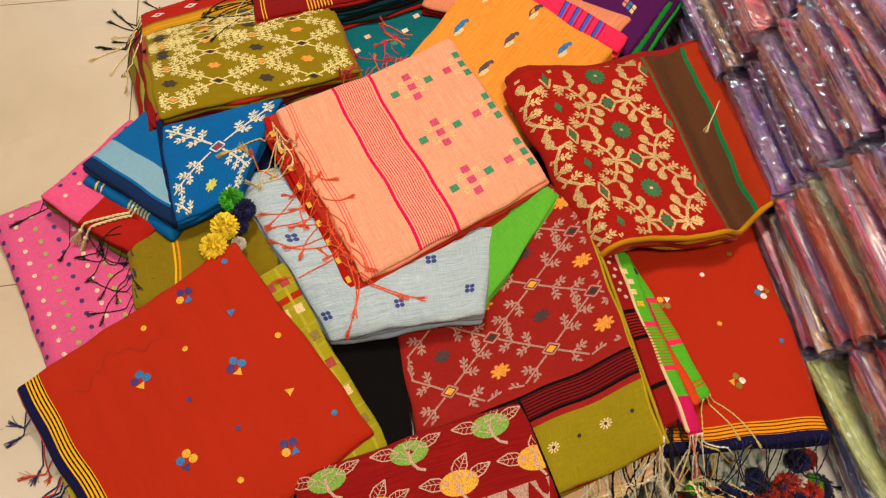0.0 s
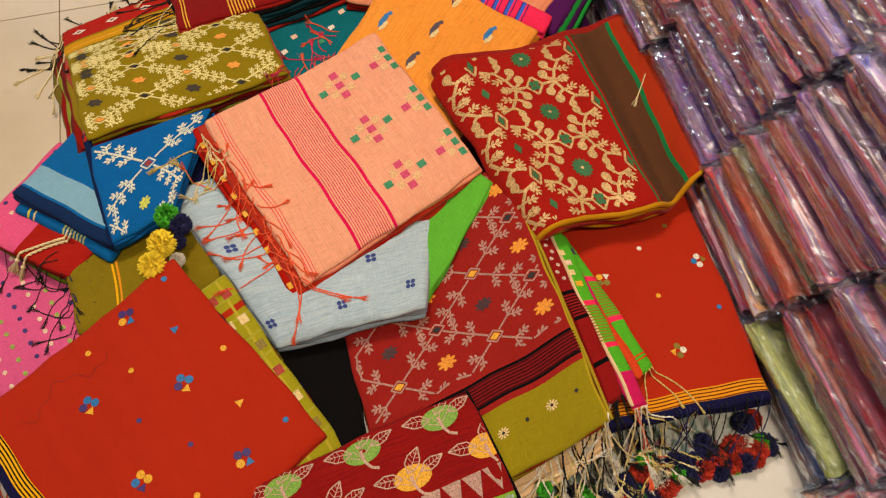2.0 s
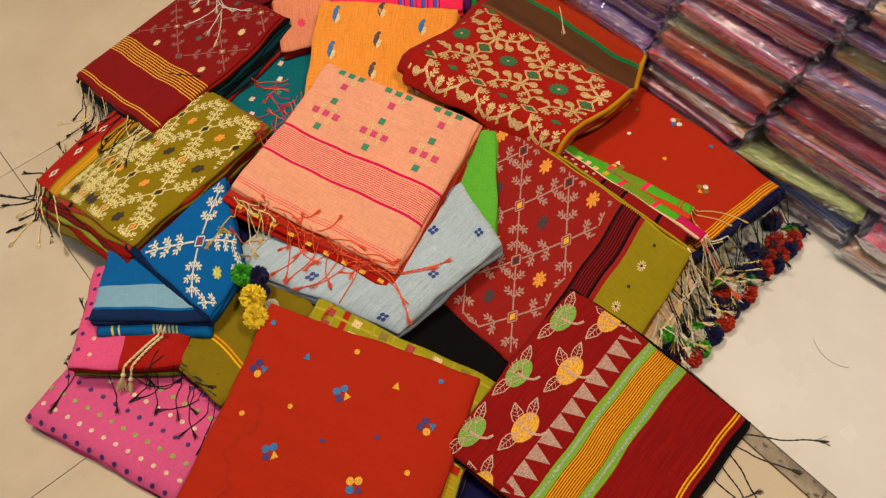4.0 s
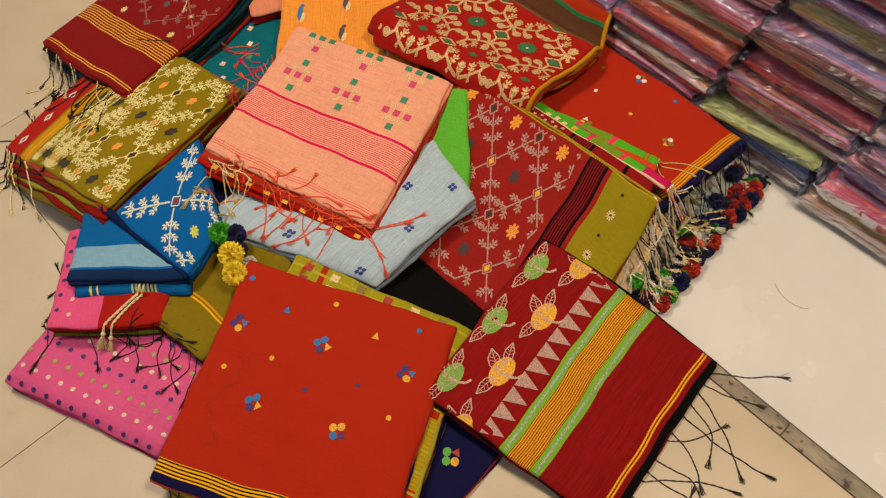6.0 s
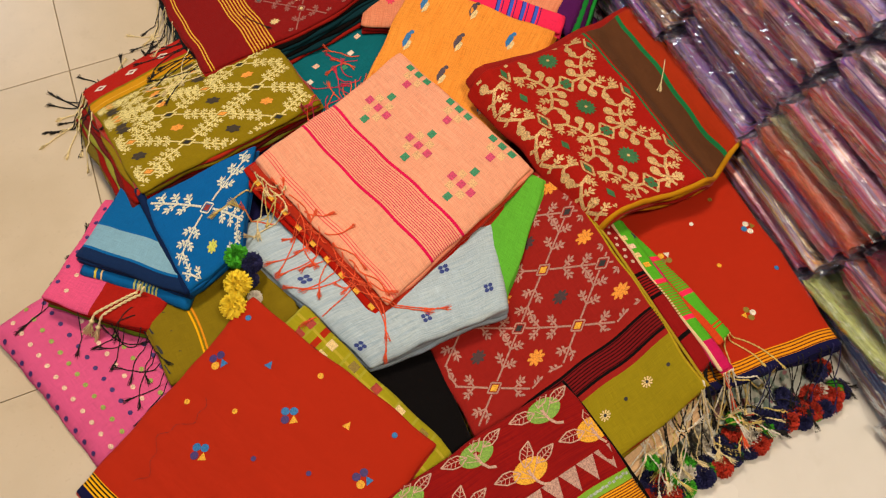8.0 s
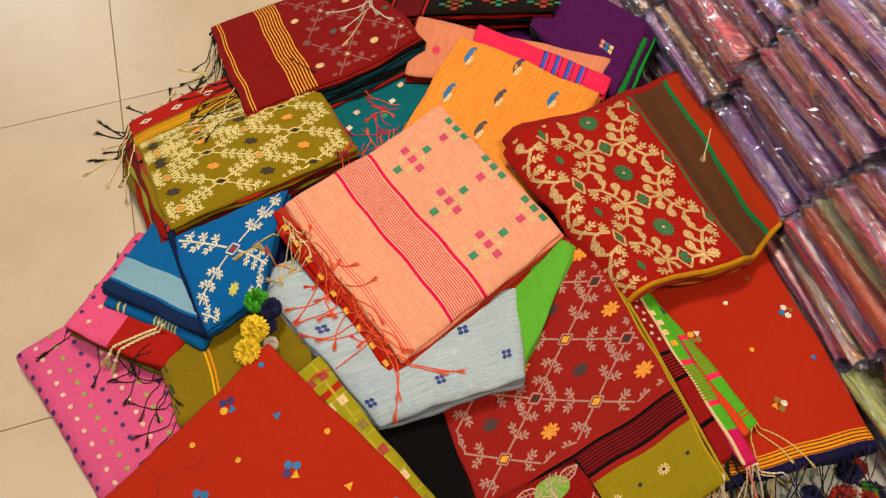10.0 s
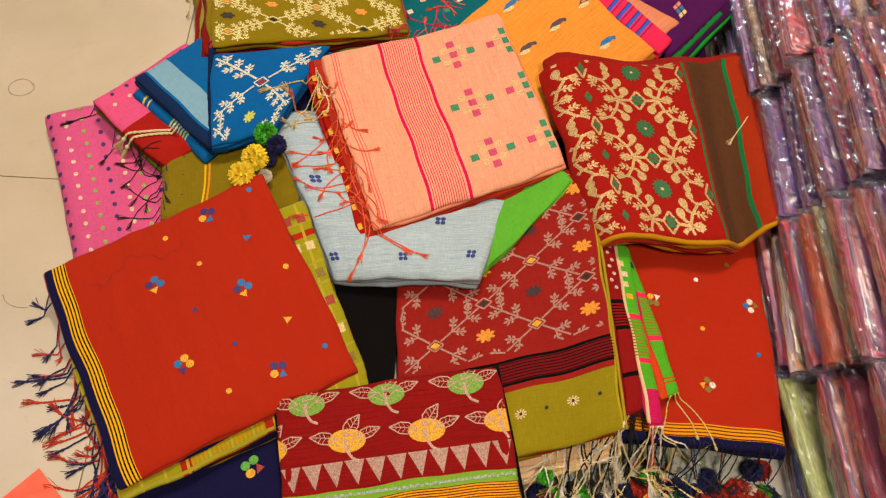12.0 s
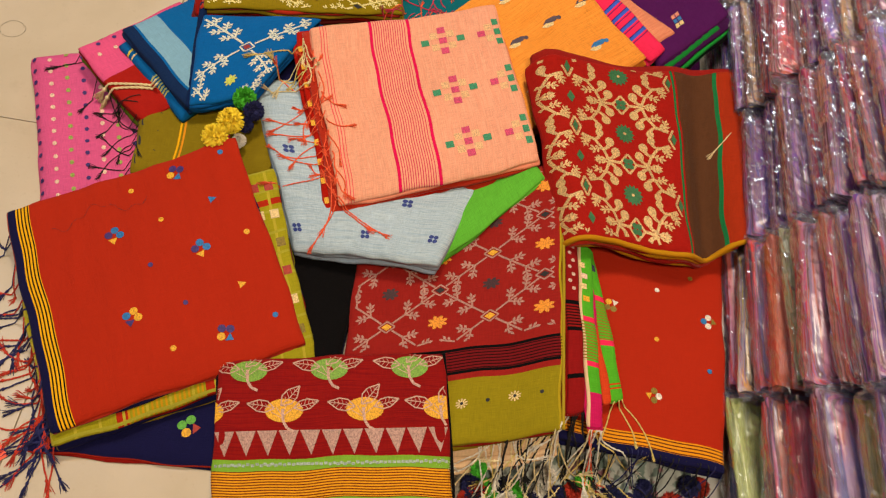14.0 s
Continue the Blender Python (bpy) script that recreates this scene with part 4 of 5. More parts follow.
# peach saree: stepped crosses
ROSE, SEA, STRAW = thread("thread_rose_pink", srgb("d23c6a")), thread("thread_sea", srgb("2f8a60")), thread("thread_straw", srgb("e6b27e"))
for i in range(3):
    u = 0.058 + 0.0975 * i
    pink_sq = [box2(u + d, 0.205, 0.0115, 0.0125) for d in (-0.0205, 0, 0.0205)] + [box2(u, 0.268, 0.0115, 0.0125)]
    green_sq = [box2(u, 0.205 + d, 0.0115, 0.0125) for d in (-0.029, 0.029)] + [box2(u + d, 0.2945, 0.0125, 0.010) for d in (-0.0205, 0, 0.0205)]
    cream_sq = [box2(u + a, 0.205 + b, 0.0125, 0.0120) for a in (-0.0115, 0.0115) for b in (-0.0135, 0.0135)] + [box2(u + a, 0.281, 0.0125, 0.0120) for a in (-0.0115, 0.0115)]
    for squares, mat in ((pink_sq, ROSE), (green_sq, SEA), (cream_sq, STRAW)):
        for q in squares:
            peach.woven("woven_square", [q], mat, off=0.0005 if mat == STRAW else 0.0007)


def blossom(cloth, u, v, turn, a, b, c, d, r=0.0056):
    """Three round petals and a pointed one."""
    o = r * 0.98
    for k, (name, mat) in enumerate(zip("abc", (a, b, c))):
        x, y = moved([[(o * (1, -1, -1)[k], o * (1, 1, -1)[k])]], u, v, turn)[0][0]
        cloth.woven("petal", [disc(x, y, r, 9)], T[mat])
    cloth.woven("petal", moved([[(o - r, -o - r), (o + r, -o - r * 0.7), (o, -o + r)]], u, v, turn), T[d])


for u, v, t, a, b, c, d in ((0.028, 0.236, 60, "violet", "violet", "yellow", "azure"), (0.096, 0.134, 30, "azure", "azure", "violet", "yellow"), (0.156, 0.238, 40, "azure", "azure", "violet", "yellow"),
                            (0.221, 0.129, 20, "yellow", "yellow", "azure", "violet"), (0.281, 0.235, 70, "violet", "violet", "yellow", "azure")):
    blossom(red_big, u, v, t, a, b, c, d)
for u, v, r, m in ((0.034, 0.171, 0.004, "yellow"), (0.096, 0.199, 0.0038, "yellow"), (0.151, 0.303, 0.0042, "yellow"), (0.158, 0.169, 0.0035, "violet"), (0.2246, 0.198, 0.0035, "violet"),
                   (0.280, 0.167, 0.004, "yellow"), (0.278, 0.303, 0.004, "azure"), (0.019, 0.304, 0.0042, "azure")):
    red_big.woven("woven_dot", [disc(u, v, r)], T[m])
for u, v, m in ((0.087, 0.273, "azure"), (0.222, 0.275, "yellow")):
    red_big.woven("woven_dart", [[(u - 0.005, v - 0.005), (u + 0.006, v - 0.004), (u, v + 0.006)]], T[m])
red_big.woven("loose_thread", line2([(0.05 + 0.012 * math.sin(9 * k / 30) + 0.004 * math.sin(31 * k / 30), 0.19 - 0.0045 * k) for k in range(31)], 0.0004), T["black"], off=0.0012)

for u, v, t, a, b, c, d in ((0.240, 0.129, 45, "white", "azure", "white", "olive"), (0.103, 0.129, 10, "olive", "olive", "yellow", "white"), (0.165, 0.249, 225, "olive", "white", "olive", "yellow")):
    blossom(red_right, u, v, t, a, b, c, d, 0.0046)
for u, v, m in ((0.168, 0.0925, "white"), (0.167, 0.169, "yellow"), (0.241, 0.201, "azure"), (0.215, 0.066, "olive")):
    red_right.woven("woven_dot", [disc(u, v, 0.0035)], T[m])
blossom(navy, 0.2356, 0.1855, 130, "lime", "lime", "yellow", "red", 0.0062)

# leaf saree
TRI = thread("thread_triangle", srgb("b48a7c"), 0.45, 0.1, 0.5)
LEAF_EDGE = thread("thread_leaf_edge", srgb("c79b88"), 0.5)


def leaf_figure(u, v, mat):
    body = [disc(0, 0, 0.0240, 20, 0.0152)]
    edge = []
    for ax, ay, bx, by, w in ((-0.012, -0.003, -0.047, -0.010, 0.014), (0.012, -0.003, 0.044, -0.012, 0.012), (-0.004, -0.006, 0.020, -0.032, 0.015)):
        mx, my = (ax + bx) / 2, (ay + by) / 2
        L = math.hypot(bx - ax, by - ay)
        nx, ny = -(by - ay) / L * w * 0.62, (bx - ax) / L * w * 0.62
        edge += line2([(ax, ay), (ax * 0.7 + bx * 0.3 + nx * 0.85, ay * 0.7 + by * 0.3 + ny * 0.85), (mx * 0.8 + bx * 0.2 + nx * 0.85, my * 0.8 + by * 0.2 + ny * 0.85), (bx, by), (mx * 0.8 + bx * 0.2 - nx * 0.85, my * 0.8 + by * 0.2 - ny * 0.85), (ax * 0.7 + bx * 0.3 - nx * 0.85, ay * 0.7 + by * 0.3 - ny * 0.85), (ax, ay)], 0.0016)
        edge += line2([(ax, ay), (mx + nx * 0.1, my + ny * 0.1), (bx, by)], 0.0011)
        for q in (0.25, 0.42, 0.58, 0.72):
            e = 1.7 * min(q, 1 - q)
            edge += line2([(ax + (bx - ax) * q, ay + (by - ay) * q), (ax + (bx - ax) * (q + 0.10) + nx * e, ay + (by - ay) * (q + 0.10) + ny * e)], 0.0007)
            edge += line2([(ax + (bx - ax) * q, ay + (by - ay) * q), (ax + (bx - ax) * (q + 0.10) - nx * e, ay + (by - ay) * (q + 0.10) - ny * e)], 0.0007)
    stem = line2([(-0.002, -0.002), (-0.001, 0.014), (0.004, 0.023), (0.012, 0.027)], 0.0035)
    veins = line2([(-0.002, 0.008), (-0.010, -0.005)], 0.0009) + line2([(-0.002, 0.005), (0.004, -0.009)], 0.0009) + line2([(-0.002, 0.008), (0.013, -0.004)], 0.0009) + line2([(-0.002, 0.010), (-0.016, 0.002)], 0.0009)
    lo, hi = 0.001, leafc.W - 0.001
    body = [[(min(max(x, lo), hi), max(y, 0.001)) for x, y in p] for p in moved(body, u, v)]
    leafc.woven("leaf_body", body, mat)
    p = inside(moved(edge + (stem if u > 0 else []) + veins, u, v), lo, hi, 0.001, 1)
    if p:
        leafc.woven("leaf_outline", p, LEAF_EDGE, off=0.0011)


for u in (0.042, 0.146, 0.250):
    leaf_figure(u, 0.020, T["leaf"])
for u in (-0.012, 0.088, 0.190, 0.288):
    leaf_figure(u, 0.074, T["yellow"])
for k in range(11):
    u = 0.0135 + 0.0268 * k
    leafc.woven("woven_triangle", [[(u - 0.0125, 0.099), (u + 0.0125, 0.099), (u + 0.001, 0.1300)]], TRI)
for v in (0.1405, 0.190):
    leafc.woven("silver_line", [q for k in range(58) for q in [box2(0.004 + 0.005 * k + 0.001 * math.sin(7 * k), v + 0.0008 * math.sin(3 * k), 0.0042, 0.0034)]], thread("thread_tinsel", srgb("9aa89a"), 0.4, 0.3) if v < 0.15 else bpy.data.materials["thread_tinsel"])

# pink dotted cloth
for j in range(10):
    for i in range(12):
        u, v = 0.010 + 0.0232 * i + (0.008 if j % 2 else 0), 0.006 + 0.0236 * j
        if u < pink.W - 0.006 and v < pink.H - 0.004:
            pink.woven("woven_dot", [disc(u, v, 0.0040, 7, 0.0036)], (T["violet"], T["pale"], thread("thread_moss", srgb("9aa84a")) if (i, j) == (0, 2) else bpy.data.materials.get("thread_moss") or T["leaf"])[j % 3])
for i in range(6):
    redpink.woven("woven_dot", [disc(0.02 + 0.028 * i, 0.012, 0.0036, 7)], T["violet"])
    redpink.woven("woven_dot", [disc(0.03 + 0.028 * i, 0.032, 0.0036, 7)], T["pale"])
for i in range(5):
    olive.woven("woven_dart", [[(0.03 + 0.032 * i, 0.004), (0.046 + 0.032 * i, 0.006), (0.056 + 0.032 * i, 0.034)]], T["black"])

# grey cloth: small four-petalled flowers
ROYAL = thread("thread_royal", srgb("243a86"))
for u, v in ((0.281, 0.150), (0.282, 0.016), (0.274, 0.278), (0.147, 0.028), (0.150, 0.150), (0.02, 0.09), (0.215, 0.085), (0.215, 0.215)):
    grey.woven("woven_flower", [disc(u + a, v + b, 0.0036, 8, 0.0044) for a, b in ((0.0036, 0.0044), (-0.0036, -0.0044), (0.0036, -0.0044), (-0.0036, 0.0044))], ROYAL)

# orange saree: two-coloured birds
for u, v, m in ((0.034, 0.036, "azure"), (0.111, 0.038, "azure"), (0.020, 0.118, "navy"), (0.088, 0.1185, "navy"), (0.156, 0.118, "navy"), (0.053, 0.196, "azure"), (0.118, 0.204, "azure"), (0.19, 0.20, "azure")):
    orange.woven("woven_bird", [[(u - 0.019, v - 0.001), (u - 0.012, v - 0.006), (u + 0.004, v - 0.007), (u + 0.014, v - 0.002), (u + 0.006, v + 0.001), (u - 0.008, v + 0.003)]] + [disc(u - 0.017, v + 0.001, 0.004, 7)], T[m] if m == "azure" else thread("thread_dusk%d" % int(u * 1000), srgb("4a3a48")))
    orange.woven("bird_wing", [[(u - 0.004, v + 0.003), (u + 0.008, v - 0.001), (u + 0.019, v + 0.001), (u + 0.012, v + 0.007), (u, v + 0.008)]], T["cream"])

# black saree: stepped figures
for j in range(5):
    for i in range(5):
        u, v = 0.288 - 0.066 * i - (0.006 if j % 2 else 0), 0.160 + 0.080 * j
        if not (0.02 < u < blackc.W + 0.004 - 0.012 and v < blackc.H - 0.02):
            continue
        a, b = ("emerald", "red") if (i + j) % 2 else ("red", "emerald")
        blackc.woven("stepped_figure", [box2(u + d, v, 0.008, 0.011) for d in (-0.0135, 0, 0.0135)], T[a])
        blackc.woven("stepped_figure", [box2(u + c, v + d, 0.0065, 0.010) for d in (-0.0115, 0.0115) for c in (-0.0068, 0.0068)], T["dolive"])
        blackc.woven("stepped_figure", [box2(u, v + d, 0.0062, 0.012) for d in (-0.024, 0.024)], T[b])
for k in range(6):
    purple.woven("stepped_figure", [box2(0.16 + 0.010 * (k % 3), 0.06 + 0.010 * (k // 3), 0.008, 0.008)], T[("salmon", "azure", "cream")[k % 3]])
    teal.woven("stepped_figure", [box2(0.06 + 0.03 * k, 0.05 + 0.02 * (k % 3), 0.010, 0.010)], T[("pale", "white", "mint")[k % 3]])
for k in range(12):
    check.woven("check_square", [box2(0.03 + 0.046 * (k % 6), check.H - 0.012 - 0.02 * (k // 6), 0.014, 0.012)], T[("red", "cream", "olive")[k % 3]])
for u in (0.05, 0.12, 0.19, 0.26):
    salmon.woven("woven_flower", star(0.06, u, 0.009, 0.009), T["hot"])

# brocade: scrolling vines between four-petalled diamonds
gold_polys, green_polys, eye_polys = [], [], []
PU, PV, BU, BV = 0.1065, 0.152, 0.0805, 0.126


def comma(hx, hy, tx, ty, r, side):
    """A hooked curl: a round head with a curved tail that tapers to (tx, ty)."""
    out = [disc(hx, hy, r, 12, r * 0.88)]
    L = math.hypot(tx - hx, ty - hy)
    nx, ny = -(ty - hy) / L * 0.45 * L * side, (tx - hx) / L * 0.45 * L * side
    cx, cy = (hx + tx) / 2 + nx, (hy + ty) / 2 + ny
    pts = [((1 - q) ** 2 * hx + 2 * q * (1 - q) * cx + q * q * tx, (1 - q) ** 2 * hy + 2 * q * (1 - q) * cy + q * q * ty) for q in [k / 6 for k in range(7)]]
    for k in range(6):
        out += line2(pts[k:k + 2], r * (1.0 - 0.12 * k), 0.02)
    return out


for i in range(-2, 5):
    for j in (-1, 0, 1):
        x, y = BU + i * PU, BV + j * PV
        gold_polys += line2([(x - 0.0165, y), (x, y - 0.0125), (x + 0.0165, y), (x, y + 0.0125), (x - 0.0165, y)], 0.0036, 0.02)
        green_polys += [disc(x + a, y + b, 0.0046, 8) for a in (-0.0042, 0.0042) for b in (-0.0034, 0.0034)]
        gx = x + PU / 2
        green_polys += star(gx, y, 0.0180, 0.0155, 14, 0.72)
        eye_polys += [disc(gx, y, 0.0026, 7)]
        green_polys += [diamond(gx, y + PV / 2, 0.021, 0.009), diamond(x, y + PV / 2, 0.022, 0.012)]
        gold_polys += line2([(gx - 0.017, y + PV / 2), (gx, y + PV / 2 - 0.008), (gx + 0.017, y + PV / 2), (gx, y + PV / 2 + 0.008), (gx - 0.017, y + PV / 2)], 0.0034, 0.02)
        for sy in (1, -1):
            gold_polys += line2([(x, y + sy * 0.012), (x, y + sy * 0.031)], 0.0046)
            for sx in (1, -1):
                arm = [(x, y + sy * 0.030), (x + sx * 0.018, y + sy * 0.037), (x + sx * 0.034, y + sy * 0.049), (x + sx * (PU / 2 - 0.012), y + sy * (PV / 2 - 0.008))]
                gold_polys += line2(arm, 0.0044)
                for du, dv, rr, ax, ay in ((0.0165, 0.0185, 0.0080, 0.004, 0.034), (0.0330, 0.0262, 0.0080, 0.019, 0.042), (0.0475, 0.0400, 0.0068, 0.034, 0.053)):
                    gold_polys += comma(x + sx * du, y + sy * dv, x + sx * ax, y + sy * ay, rr, sx * sy)
                for px, py in (arm[0], arm[1], arm[2]):
                    gold_polys += twig(px + sx * 0.003, py, math.degrees(math.atan2(sy * 0.92, -sx * 0.22)), 1.75)
                gold_polys += twig((arm[2][0] + arm[3][0]) / 2, (arm[2][1] + arm[3][1]) / 2, math.degrees(math.atan2(sy * 0.5, -sx)), 1.5)
FIELD = (0.004, brocade.W - 0.003, 0.003, 0.207)
gold_polys, green_polys, eye_polys = ([[(x + 0.10 * (y - BV), y) for x, y in p] for p in group] for group in (gold_polys, green_polys, eye_polys))
brocade.woven("brocade_vine", inside(gold_polys, *FIELD), T["zari"])
BOTTLE = thread("thread_bottle", srgb("2c6a3c"))
for q in inside(green_polys, *FIELD):
    brocade.woven("woven_diamond", [q], BOTTLE, off=0.0009)
for q in inside(eye_polys, *FIELD):
    brocade.woven("flower_eye", [q], T["zari"], off=0.0013)


def piping(cloth, name, u0, v0, u1, v1, drop, r, mat, label):
    k = 40
    us, vs = np.linspace(u0, u1, k), np.linspace(v0, v1, k)
    pts = cloth.at(us, vs, -drop) - cloth.base
    v, f = tube([tuple(p + np.array((0, 0, 0.0005 * math.sin(i * 1.3)))) for i, p in enumerate(pts)], r, 7)
    mesh_object(name, v, f, mat, cloth.root, label)


piping(brocade, "edge_roll", brocade.W + 0.001, 0.0, brocade.W + 0.001, brocade.H, 0.003, 0.0042, fabric("cloth_mustard_edge", srgb("b07a10")), "mustard rolled edge")
piping(brocade, "edge_roll", brocade.W * 0.0, brocade.H + 0.001, brocade.W, brocade.H + 0.001, 0.004, 0.0048, fabric("cloth_rust_edge", srgb("a03a10")), "rust rolled edge")
piping(flap, "folded_edge", -0.030, -0.001, flap.W - 0.004, -0.001, 0.010, 0.0065, fabric("cloth_blue_edge", srgb("0c1f44")), "dark blue folded edge")
piping(maroon, "selvedge", maroon.W + 0.001, 0.0, maroon.W + 0.001, maroon.H, 0.001, 0.0022, fabric("cloth_selvedge", srgb("9c8420")), "yellow selvedge")
piping(leafc, "selvedge", leafc.W + 0.001, 0.0, leafc.W + 0.001, leafc.H, 0.003, 0.002, BLACKC, "black selvedge")
piping(purple, "lining_fold", purple.W - 0.017, 0.004, purple.W - 0.017, purple.H - 0.030, 0.007, 0.0062, fabric("cloth_lining", srgb("15702a")), "green lining")

# ---- cords, tassels and pompoms ----
LAND = Ground()
RNG = np.random.default_rng(77)


def brush(tip, way, length, mat_r=0.00035, strands=9, spread=0.17):
    """A flared bundle of thread ends."""
    out = []
    for k in range(strands):
        d = Vector(way) + Vector(RNG.normal(0, spread, 3)) * Vector((1, 1, 0.5))
        d.normalize()
        e = Vector(tip) + d * length * RNG.uniform(0.7, 1.1)
        e.z = max(e.z, LAND.z(e.x, e.y) + 0.0006)
        mid = (Vector(tip) + e) / 2 + Vector(RNG.normal(0, 0.0008, 3))
        mid.z = max(mid.z, 0.0008)
        out.append(tube([tip, mid, e], mat_r, 3, False))
    return out


def cord(cloth, start, heading, length, mat, r=0.0009, wild=0.5, end=0.012, strands=9, name="tassel", lift=0.0):
    """A twisted cord that leaves the cloth at start, and comes to rest on whatever lies below."""
    n = 16
    x, y, z = start
    a = math.radians(heading)
    path = [(x, y, z)]
    bend = min(0.8, max(-0.8, RNG.normal(0, wild * 0.7)))
    for k in range(1, n + 1):
        a += bend * 1.3 / n + RNG.normal(0, wild * 0.10)
        st = length / n
        x, y = x + math.cos(a) * st, y + math.sin(a) * st
        g = LAND.z(x, y) + r * 1.1
        z = max(g, z - st * 1.6) + (lift * math.sin(3.14 * k / n) if k < n else 0)
        path.append((x, y, z))
    # two plies wound round one another
    plies = []
    for s in (0, 3.1416):
        pts = []
        for i in range(len(path) * 2 - 1):
            p = Vector(path[i // 2]) if i % 2 == 0 else (Vector(path[i // 2]) + Vector(path[i // 2 + 1])) / 2
            ph = i * 1.1 + s
            pts.append(p + Vector((math.cos(ph) * r * 0.5, math.sin(ph) * r * 0.5, math.sin(ph + 1) * r * 0.4)))
        plies.append(tube(pts, r * 0.62, 4))
    way = Vector(path[-1]) - Vector(path[-3])
    way.normalize()
    tip = Vector(path[-1])
    knot = tube([tip - way * r * 2, tip, tip + way * r * 2], [r * 0.8, r * 1.9, r * 0.8], 6)
    pieces = plies + [knot]
    if end:
        pieces += brush(tip, way, end * 1.25, r * 0.36, strands + 6)
    v, f = joined(pieces)
    base = Vector(cloth.base) if cloth else Vector((0, 0, 0))
    return mesh_object(name, [tuple(p - base) for p in map(Vector, v)], f, mat, cloth.root if cloth else None)


def fringe(cloth, u0, v0, u1, v1, count, heading, length, mats, drop=0.006, **more):
    for k in range(count):
        s = (k + RNG.uniform(0.2, 0.8)) / count
        p = cloth.at(np.array(u0 + (u1 - u0) * s), np.array(v0 + (v1 - v0) * s), -drop)
        cord(cloth, tuple(p), heading + RNG.normal(0, 22), length * RNG.uniform(0.65, 1.25), mats[int(RNG.integers(len(mats)))], **more)


def pompom(place, mat, r=0.011, label="", root=None, base=(0, 0, 0)):
    """A puff of cut wool."""
    x, y, z = place
    pieces = []
    for k in range(380):
        a, b = RNG.uniform(0, 6.28), math.asin(RNG.uniform(-0.75, 1))
        d = Vector((math.cos(a) * math.cos(b), math.sin(a) * math.cos(b), math.sin(b)))
        e = Vector((x, y, z)) + d * r * RNG.uniform(0.86, 1.04)
        e.z = max(e.z, 0.0008)
        q = Vector((x, y, z)) + d * r * 0.5 + Vector(RNG.normal(0, r * 0.1, 3))
        q.z = max(q.z, 0.0008)
        pieces.append(tube([(x, y, z), q, e], [r * 0.03, r * 0.075, r * 0.06], 3, False))
    core = []
    for b in range(1, 5):
        lat = 3.1416 * b / 5
        core.append((x, y, max(z + r * 0.6 * math.cos(lat), 0.0008)))
    pieces.append(tube(core, [r * 0.55, r * 0.86, r * 0.86, r * 0.55], 9))
    v, f = joined(pieces)
    return mesh_object("pompom", [tuple(Vector(p) - Vector(base)) for p in v], f, mat, root, label)


def wool(name, h, vary=0.35):
    return plain("wool_" + name, srgb(h), 0.85, 900, vary)


WOOL = {"black": wool("black", "0e0b0a"), "navy": wool("navy", "1a1c52"), "red": wool("red", "bc3018"), "coral": wool("coral", "f65a30"), "cream": wool("cream", "e0cd9c"), "straw": wool("straw", "cdb668"),
        "white": wool("white", "ddd6c8"), "green": wool("green", "45b024"), "yellow": wool("yellow", "ffe038", 0.06), "rose": wool("rose", "c62a4c"), "lead": wool("lead", "3a332c")}

# row of wool pompoms in front
trim = tagged(new("pompom_trim"), "trim of navy, green and red wool pompoms on the floor", "trim")
names = ("navy", "green", "navy", "red", "navy", "navy", "green", "red", "navy", "white")
for k in range(78):
    x = 0.222 + 0.325 * (k + RNG.uniform(0, 1)) / 78
    y = 0.141 + 0.022 * (x - 0.22) / 0.33 + abs(RNG.normal(0, 0.024))
    c = names[int(RNG.integers(len(names)))]
    r = RNG.uniform(0.0105, 0.0165)
    z = LAND.z(x, y) + r * 0.75
    pompom((x, y, z), WOOL[c], r, root=trim)
    SUPPORT.append((np.array([(x + a * r * 0.8, y + b * r * 0.8, z + r * 0.7) for a, b in ((-1, -1), (1, -1), (1, 1), (-1, 1))]), [[0, 1, 2, 3]]))
bead = tagged(new("pompom_string"), "string of yellow, green and navy wool pompoms on the olive cloth", "trim")
for x, y, z, c, r in ((-0.180, 0.664, 0.098, "green", 0.018), (-0.163, 0.648, 0.094, "navy", 0.016), (-0.190, 0.620, 0.098, "yellow", 0.020), (-0.205, 0.588, 0.098, "yellow", 0.019),
                      (-0.172, 0.628, 0.082, "navy", 0.012), (-0.200, 0.604, 0.078, "rose", 0.011), (-0.188, 0.575, 0.085, "white", 0.011), (-0.175, 0.600, 0.080, "white", 0.011)):
    pompom((x, y, z), WOOL[c], r, root=bead)

LAND = Ground()

# coral fringe of the peach saree, with a few cream cords
fringe(peach, 0.10, -0.012, peach.W - 0.05, -0.012, 9, 204, 0.066, [WOOL["coral"]], r=0.0010, wild=0.9, end=0.013, drop=0.006)
fringe(peach, peach.W - 0.05, -0.006, peach.W, -0.004, 4, 285, 0.085, [WOOL["coral"]], r=0.0010, wild=0.7, end=0.014, drop=0.004)
fringe(peach, 0.06, 0.003, peach.W - 0.03, 0.003, 13, 285, 0.044, [WOOL["coral"]], r=0.0010, wild=1.5, end=0.012, drop=-0.002)
fringe(peach, 0.05, -0.004, peach.W - 0.01, -0.004, 12, 120, 0.036, [WOOL["coral"]], r=0.0009, wild=1.6, end=0.010, drop=0.001)
fringe(peach, 0.02, -0.012, 0.10, -0.012, 4, 205, 0.070, [WOOL["cream"], WOOL["straw"]], r=0.0012, wild=0.9, end=0.016, drop=0.008)
fringe(peach, 0.01, -0.010, 0.07, -0.010, 6, 280, 0.045, [WOOL["straw"], WOOL["cream"]], r=0.0011, wild=1.2, end=0.006, drop=0.004)
